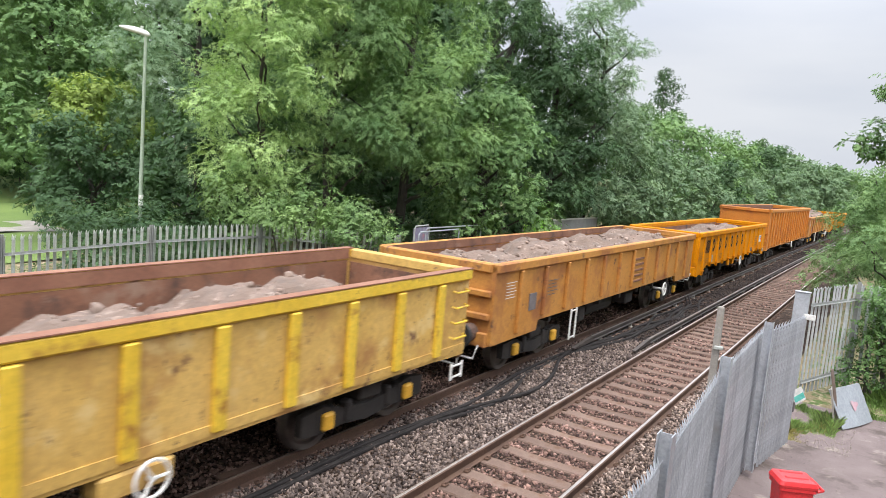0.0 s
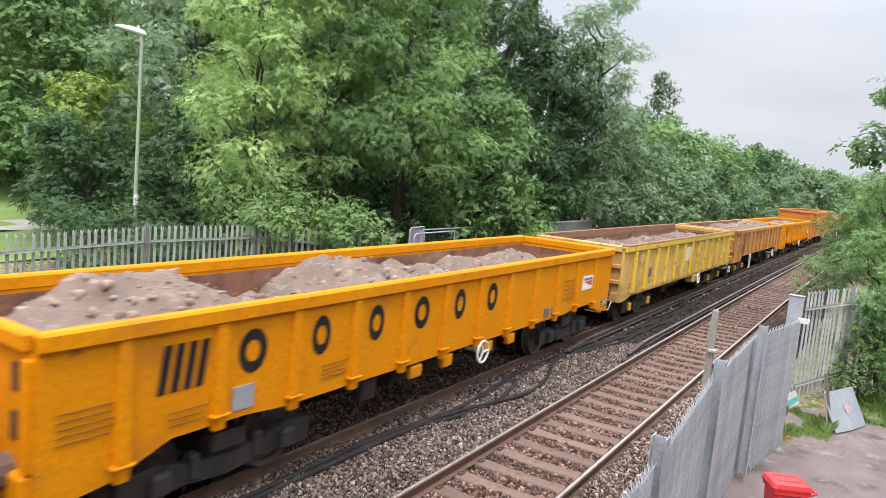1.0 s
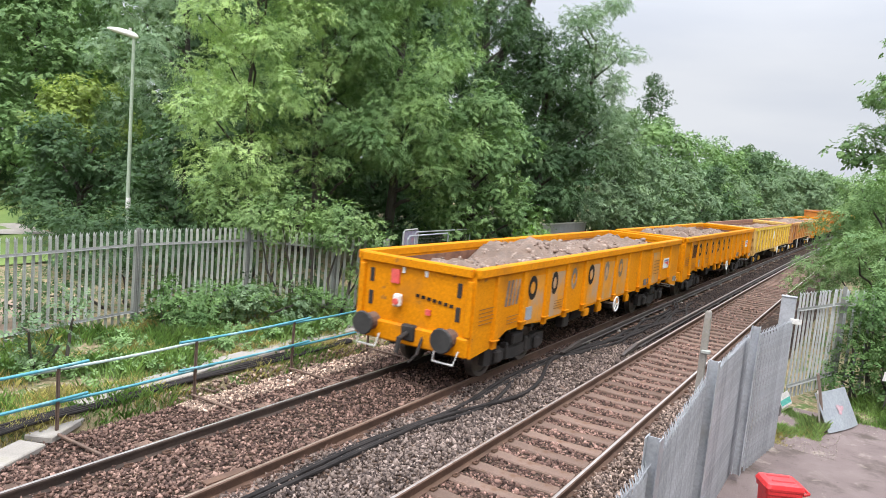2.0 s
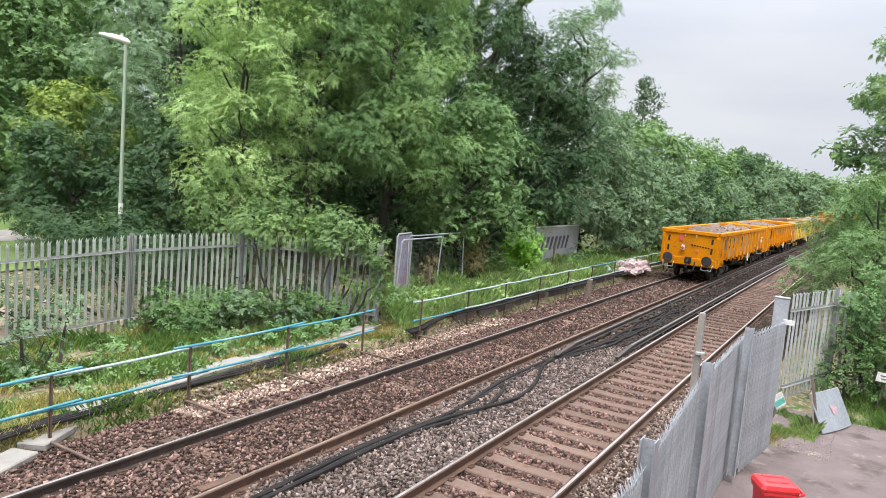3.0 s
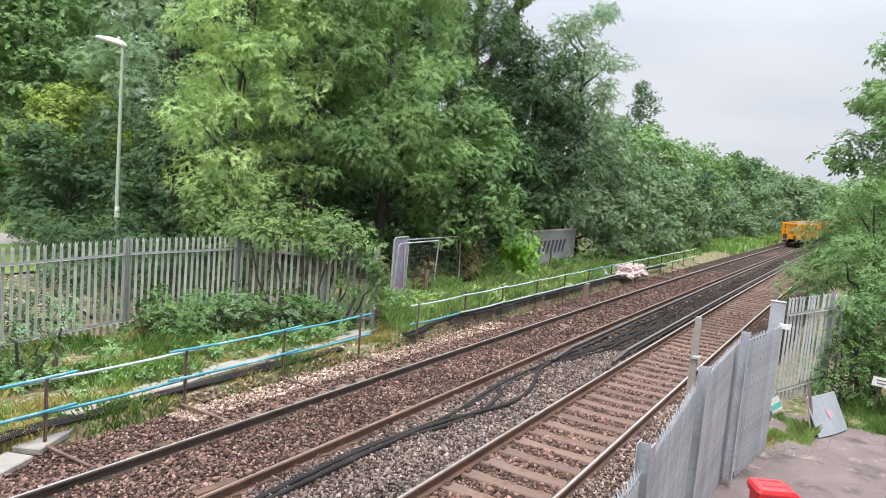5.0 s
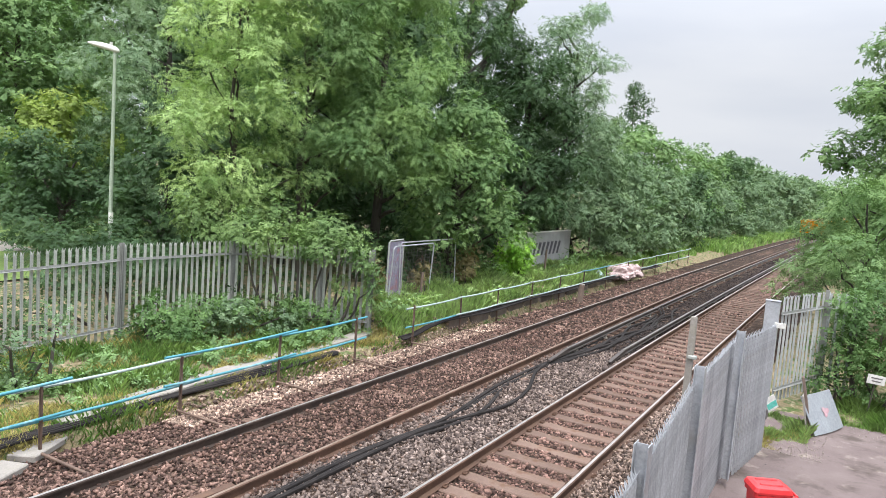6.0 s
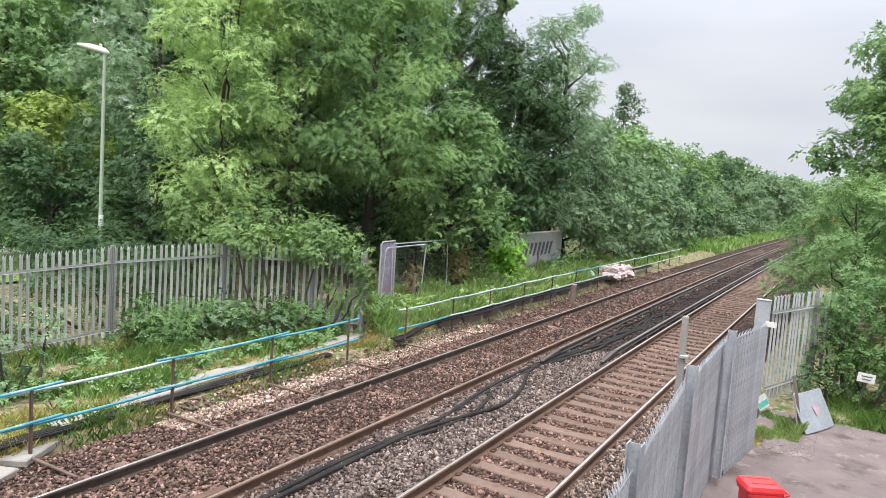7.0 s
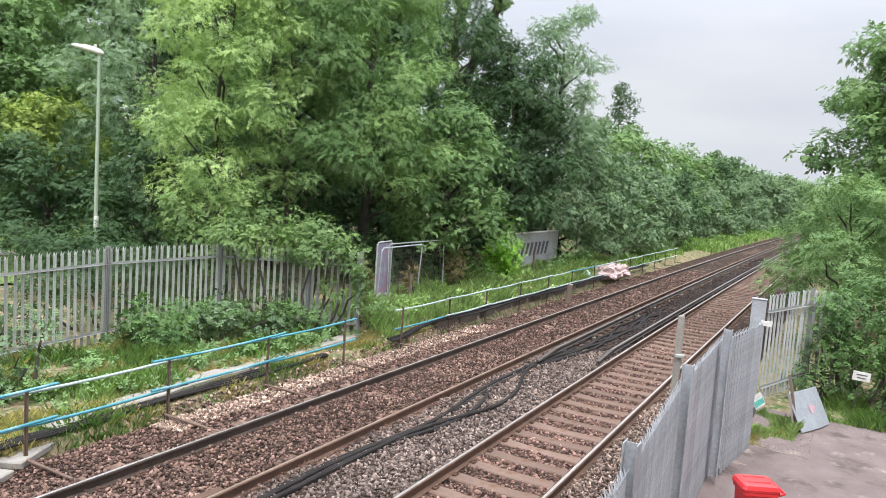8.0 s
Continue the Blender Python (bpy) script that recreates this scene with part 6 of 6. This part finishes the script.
    tree("oak_tree", "dark tree at the back of the wood", -27.0, 40.0, 16.0, 5.5, 1.5, L_DARK_SHADED, "back", 28, 20, trunk=0.3)
    tree("oak_tree", "dark tree beyond the lawn edge", -34.0, 33.0, 16.0, 5.5, 1.5, L_DARK_SHADED, "back", 29, 20, trunk=0.3)
    # hedge of shrubs and trees along the line
    row = [(-12.6, 41, 6.5, 2.8, L_GREY), (-12.6, 45, 6.0, 2.8, L_GREY), (-14.5, 48, 9.0, 3.2, L_MID), (-12.4, 50, 6.2, 2.8, L_GREY), (-12.6, 55, 6.0, 3.0, L_GREY),
           (-15.0, 57, 9.5, 3.5, L_MID), (-12.3, 61, 6.5, 3.0, L_DARK_SHADED), (-14.5, 67, 9.0, 3.6, L_MID), (-11.9, 70, 6.0, 3.0, L_GREY), (-14.3, 77, 9.6, 3.8, L_MID),
           (-11.6, 80, 6.5, 3.2, L_GREY), (-11.4, 89, 6.5, 3.4, L_GREY), (-13.6, 92, 9.6, 4.0, L_DARK_SHADED), (-11.0, 99, 7.0, 3.6, L_GREY), (-12.0, 108, 9.0, 4.0, L_GREY),
           (-9.6, 118, 8.0, 4.0, L_GREY), (-10.6, 130, 9.6, 4.4, L_GREY), (-7.8, 142, 8.5, 4.4, L_GREY)]
    for i, (x, y, h, r, mt) in enumerate(row):
        tree("hedge_tree", ["dense grey-green hedge tree along the line", "mid-green hedgerow tree along the line"][i % 2], x, y, h, r, 0.7, mt,
             "far" if y < 100 else "farther", 40 + i, 15, trunk=0.14, density=0.92)
    tree("poplar_tree", "narrow dark tree rising over the hedge", -24.5, 86.0, 17.4, 3.4, 6.0, L_DARK_SHADED, "far", 70, 18, trunk=0.2, taper=0.85, density=0.7)
    # distance haze comes from the grey-green leaf colour alone
    for i, (x, y, h, r) in enumerate(((-18, 110, 11, 5), (-20, 140, 12, 6), (-13, 165, 10, 6), (-4, 185, 9, 6), (-10, 215, 11, 8), (4, 215, 9, 8), (16, 230, 10, 8), (-26, 200, 14, 9))):
        tree("far_tree", "far tree at the end of the line, haze put into its leaf colour", x, y, h, r, 1.0, L_GREY, "haze", 80 + i, 14)
    # trees beside the yard
    yard_ash = tree("ash_tree", "ash tree leaning over the line beside the yard", 2.3, 28.0, 10.6, 3.4, 1.0, L_MID, "broad", 91, 44, 2, 0.5, 0.18, lean=(-0.3, 0))
    rng = np.random.default_rng(910)
    reach = [(-2.6, -0.5, 5.5, 0.75, 0.6, 0.4), (-3.5, -0.6, 5.75, 0.6, 0.5, 0.3), (-1.8, -0.3, 4.9, 0.8, 0.7, 0.5), (-2.9, -0.6, 4.3, 0.6, 0.5, 0.35)]
    v, f = foliage(reach, 12, 0.33, 0.175, 0.115, 0.25, 7, 911)
    SWAY.append((put("bough", array_mesh("bough", v, f), L_MID, yard_ash, "bough reaching over the line"), 0.4))
    for c in reach:
        put("limb", wood(crooked((-0.1, 0, c[2] - 1.2), c[:3], 0.1, rng, 5), 0.05, 0.015, 6), M_BARK, yard_ash)
    tree("ash_tree", "feathery light green young ash beside the line", 0.45, 23.0, 5.2, 2.1, 1.0, L_MID, "ash", 92, 14, 2, 0.8, 0.08, lean=(-0.3, 0))
    tree("ash_tree", "light green young ash over the fence", 1.9, 21.0, 4.8, 2.0, 0.8, L_MID, "ash", 93, 12, 2, 0.8, 0.08)
    tree("elder_tree", "dark elder beside the yard fence", 3.6, 19.5, 5.0, 2.4, 0.6, L_MID, "broad", 94, 12)
    tree("hedge_tree", "mid-green tree beside the line", 1.2, 34.0, 6.0, 2.4, 0.8, L_MID, "far", 95, 12, density=1.3)
    tree("hedge_tree", "green tree closing the view along the line", 2.0, 42.0, 6.5, 3.0, 0.8, L_MID, "far", 96, 12, density=1.3)
    tree("hedge_tree", "green tree far beside the line", 4.0, 55.0, 7.0, 3.5, 0.8, L_MID, "far", 97, 12, density=1.2)
    tree("hedge_tree", "green tree beside the bend", 7.0, 75.0, 8.0, 4.5, 0.8, L_MID, "farther", 98, 12, density=1.2)
    shrub("bush", "dense green bush over the yard fence", 0.5, 16.4, [(0, 0, 0.7, 0.6, 0.6, 0.7), (0.7, 0.3, 1.3, 0.8, 0.8, 0.7), (-0.35, 0.5, 1.2, 0.5, 0.5, 0.6), (1.5, 0.2, 0.9, 0.8, 0.7, 0.8), (0.3, 0.9, 2.0, 0.9, 0.8, 0.6), (1.6, 0.9, 2.1, 1.0, 0.9, 0.7), (0.9, -0.3, 0.45, 0.6, 0.5, 0.5), (-0.8, 0.1, 0.5, 0.4, 0.4, 0.5), (-0.6, 0.2, 1.3, 0.42, 0.4, 0.5), (-0.3, 0.3, 1.95, 0.5, 0.5, 0.4), (2.3, 0.1, 0.8, 0.8, 0.7, 0.8), (2.4, 0.6, 1.7, 0.9, 0.8, 0.8), (0.1, 1.4, 0.8, 0.9, 0.6, 0.9), (1.3, 1.3, 0.7, 1.0, 0.6, 0.9)], L_BUSH, "small", 101, 1.8)
    # growth on and behind the fence
    shrub("fence_shrub", "pale flowering shrub standing over the fence", -15.2, 13.8, [(0, 0, 1.6, 1.1, 1.0, 1.5), (0.6, 0.8, 2.4, 1.0, 0.9, 1.2), (-0.5, -0.4, 2.6, 0.9, 0.8, 1.0), (1.6, 1.2, 2.2, 1.0, 0.9, 1.1)], L_IVY, "ivy", 102)
    shrub("ivy_mound", "ivy mound hanging over the palisade fence", -11.6, 13.55, [(-1.7, -0.6, 2.35, 0.7, 0.5, 0.55), (-1.1, -0.3, 2.1, 0.6, 0.5, 0.5), (-0.4, 0.0, 2.15, 0.6, 0.45, 0.45), (0.2, 0.3, 2.1, 0.6, 0.45, 0.45), (0.75, 0.55, 2.05, 0.5, 0.4, 0.45), (1.2, 0.8, 1.9, 0.42, 0.4, 0.42), (1.35, 0.95, 1.1, 0.25, 0.25, 0.8), (0.0, 0.9, 2.45, 1.2, 0.6, 0.5), (0.7, 0.6, 1.1, 0.4, 0.25, 0.4), (-1.3, -0.1, 0.9, 0.5, 0.3, 0.4)], L_IVY, "ivy", 103, 1.3)
    # shaded gap behind the fence, given as dark leaf colour
    shrub("fence_shrub", "bramble behind the palisade fence, leaves darkened for a shaded gap", -17.3, 12.4, [(0, 0, 1.0, 1.6, 1.4, 1.3), (-1.5, -0.2, 1.1, 1.4, 1.3, 1.4), (-2.7, -0.5, 1.0, 0.9, 1.0, 1.2), (1.2, 0.9, 0.9, 1.3, 1.2, 1.1)], L_DARK_SHADED, "ivy", 104)
    shrub("bramble_thicket", "dark bramble thicket pressing against the fence", -15.2, 11.0, [(0.5, -3.4, 0.45, 0.6, 0.8, 0.6), (0.4, -2.5, 0.5, 0.7, 0.7, 0.7), (-0.2, -1.6, 0.6, 0.8, 0.7, 0.7), (0.1, -0.6, 0.8, 0.9, 0.8, 0.9), (0.1, 0.5, 0.9, 0.9, 0.8, 1.0), (0.2, 1.5, 0.9, 0.9, 0.8, 1.0), (1.2, 2.3, 0.8, 0.9, 0.6, 0.9), (2.4, 3.1, 0.8, 0.9, 0.6, 0.9)], L_DARK_SHADED, "small", 112, 1.1)
    # undergrowth and thicket added in dark leaves to paint the shaded wood floor
    shrub("undergrowth", "undergrowth beneath the trees of the wood, shade put into its leaf colour", -15.4, 27.0, [(0.2, -6, 0.9, 1.4, 1.6, 1.1), (-0.4, -3, 0.9, 1.4, 1.7, 1.1), (-0.2, 0, 1.0, 1.4, 1.7, 1.2), (0, 3.2, 1.0, 1.4, 1.7, 1.2), (0.4, 6.4, 1.0, 1.4, 1.7, 1.2), (0.6, 9.4, 1.0, 1.4, 1.6, 1.2)], L_DARK_SHADED, "far", 113, 1.6)
    shrub("thicket", "thicket deep under the trees, shade of the wood put into its leaf colour", -19.5, 23.5, [(0, 0, 1.5, 1.8, 1.8, 1.8), (1.2, 3.0, 1.5, 1.8, 1.8, 1.8), (-2.5, -2.5, 1.5, 1.8, 1.8, 1.8), (2.0, 6.0, 1.5, 1.8, 1.8, 1.8), (-0.5, 1.0, 3.4, 1.8, 1.6, 1.4), (1.5, 4.5, 3.4, 1.8, 1.6, 1.4)], L_DARK_SHADED, "far", 123)
    shrub("bush", "low bramble at the foot of the fence", -12.7, 11.0, [(0, 0, 0.4, 0.7, 0.9, 0.6), (0.1, 1.1, 0.4, 0.7, 0.8, 0.55), (0.2, -1.0, 0.3, 0.6, 0.6, 0.5), (0.9, 2.0, 0.35, 0.8, 0.6, 0.55), (0.4, -0.3, 0.75, 0.4, 0.5, 0.35), (1.7, 2.7, 0.3, 0.6, 0.5, 0.45)], L_BUSH, "small", 105, 1.7)
    shrub("bush", "dark leafy bush against the foot of the fence", -12.35, 9.7, [(0, 0, 0.45, 0.55, 0.6, 0.55), (0.1, 0.7, 0.4, 0.5, 0.55, 0.5), (-0.1, -0.1, 0.9, 0.38, 0.4, 0.4), (0.3, 0.2, 0.25, 0.5, 0.6, 0.35)], L_BUSH, "small", 121, 1.8)
    shrub("bush", "low grey-green shrub under the fence", -12.3, 12.1, [(0, 0, 0.35, 0.6, 0.7, 0.5), (0.7, 0.5, 0.35, 0.6, 0.5, 0.5), (-0.3, -0.7, 0.3, 0.5, 0.5, 0.45)], L_GREY, "small", 122, 2.0)
    shrub("lime_bush", "bright lime-green bush in the verge", -11.9, 26.6, [(0, 0, 0.95, 0.85, 0.8, 0.9), (0.3, 0.2, 1.3, 0.6, 0.6, 0.6), (-0.4, 0.1, 0.7, 0.6, 0.6, 0.7)], L_LIME, "small", 106, 3.2)
    shrub("bush", "brownish climbing growth on a post", -12.2, 23.0, [(0, 0, 0.8, 0.45, 0.45, 0.9), (0.2, 0.3, 1.3, 0.35, 0.35, 0.4)], L_BROWN, "small", 107, 2.4)
    shrub("bush", "withered brown growth on a fence end post", -10.5, 14.75, [(0, 0, 0.5, 0.22, 0.25, 0.5), (0.05, 0.05, 1.2, 0.25, 0.25, 0.6)], L_BROWN, "small", 124, 2.0)
    shrub("bush", "withered brown growth on a low post", -11.7, 19.2, [(0, 0, 0.5, 0.2, 0.2, 0.5), (0.0, 0.05, 1.0, 0.2, 0.2, 0.3)], L_BROWN, "small", 125, 2.0)
    shrub("bush", "green scrub in the verge", -12.6, 25.0, [(0, 0, 0.4, 0.9, 1.1, 0.6), (0.1, 1.2, 0.4, 0.7, 0.8, 0.6), (-0.6, -1.4, 0.5, 0.9, 0.9, 0.8)], L_MID, "small", 108)
    shrub("bush", "green scrub before the hoarding", -11.4, 31.5, [(0, 0, 0.4, 0.5, 1.0, 0.6), (-0.2, 2.2, 0.7, 0.6, 0.7, 0.9), (0.1, 3.2, 0.5, 0.6, 0.8, 0.7)], L_MID, "small", 109)
    shrub("sapling", "pale-leaved sapling in the near verge", -11.5, 6.7, [(0, 0, 0.6, 0.4, 0.45, 0.5), (0.1, 0.35, 1.0, 0.3, 0.35, 0.3), (-0.2, -0.3, 0.3, 0.4, 0.4, 0.35), (0.0, -0.5, 0.8, 0.35, 0.4, 0.35)], L_GREY, "small", 110, density=0.8)
    shrub("bush", "scrub at the end of the palisade fence", -10.9, 15.9, [(0, 0, 0.3, 0.5, 0.7, 0.5), (0.2, 1.0, 0.25, 0.4, 0.6, 0.4)], L_MID, "small", 111)
    # low leafy weeds over the verge, too many to count
    rng = np.random.default_rng(400)
    for label, n, x0, x1, y0, y1, mat in (("low leafy weeds on the far verge", 150, -13.2, -10.2, 3.5, 17, L_MID), ("leafy weeds behind the low wall", 110, -13.0, -9.8, 17, 38, L_ASH)):
        cl = []
        for i in range(n):
            x, y = rng.uniform(x0, x1), rng.uniform(y0, y1)
            r = rng.uniform(0.12, 0.32)
            cl.append((x, y, float(ground_z(np.array(x), np.array(y))) + r * 0.45, r, r, r * 0.8))
        v, f = foliage(cl, 56, 0.14, 0.075, 0.043, 0.05, 6, 401 + n, 0.4)
        tagged(put("weeds", array_mesh("weeds", v, f), mat), label, "weeds", kind="stuff")


build_trees()


def motions():
    """All that moves: the train runs along the far track; boughs sway in the gusty wind."""
    times = [i * 0.5 for i in range(17)]
    for ob, y0 in TRAIN:
        rows = []
        for t in times:
            y = y0 + SPEED * t
            rows.append((t, pose(FAR + bend(y), y, 0, 0, 0, heading(y))))
        walk(ob, rows)
    for k, (ob, amp) in enumerate(SWAY):
        base = ob.matrix_basis.copy()
        rows = []
        for t in times:
            a = amp * (0.7 * math.sin(2.1 * t + 0.9 * k) + 0.45 * math.sin(4.3 * t + 1.7 * k))
            b = amp * 0.6 * math.sin(2.7 * t + 0.5 + 1.3 * k)
            rows.append((t, base @ pose(0, 0, 0, b, a, 0.5 * a)))
        walk(ob, rows)


motions()
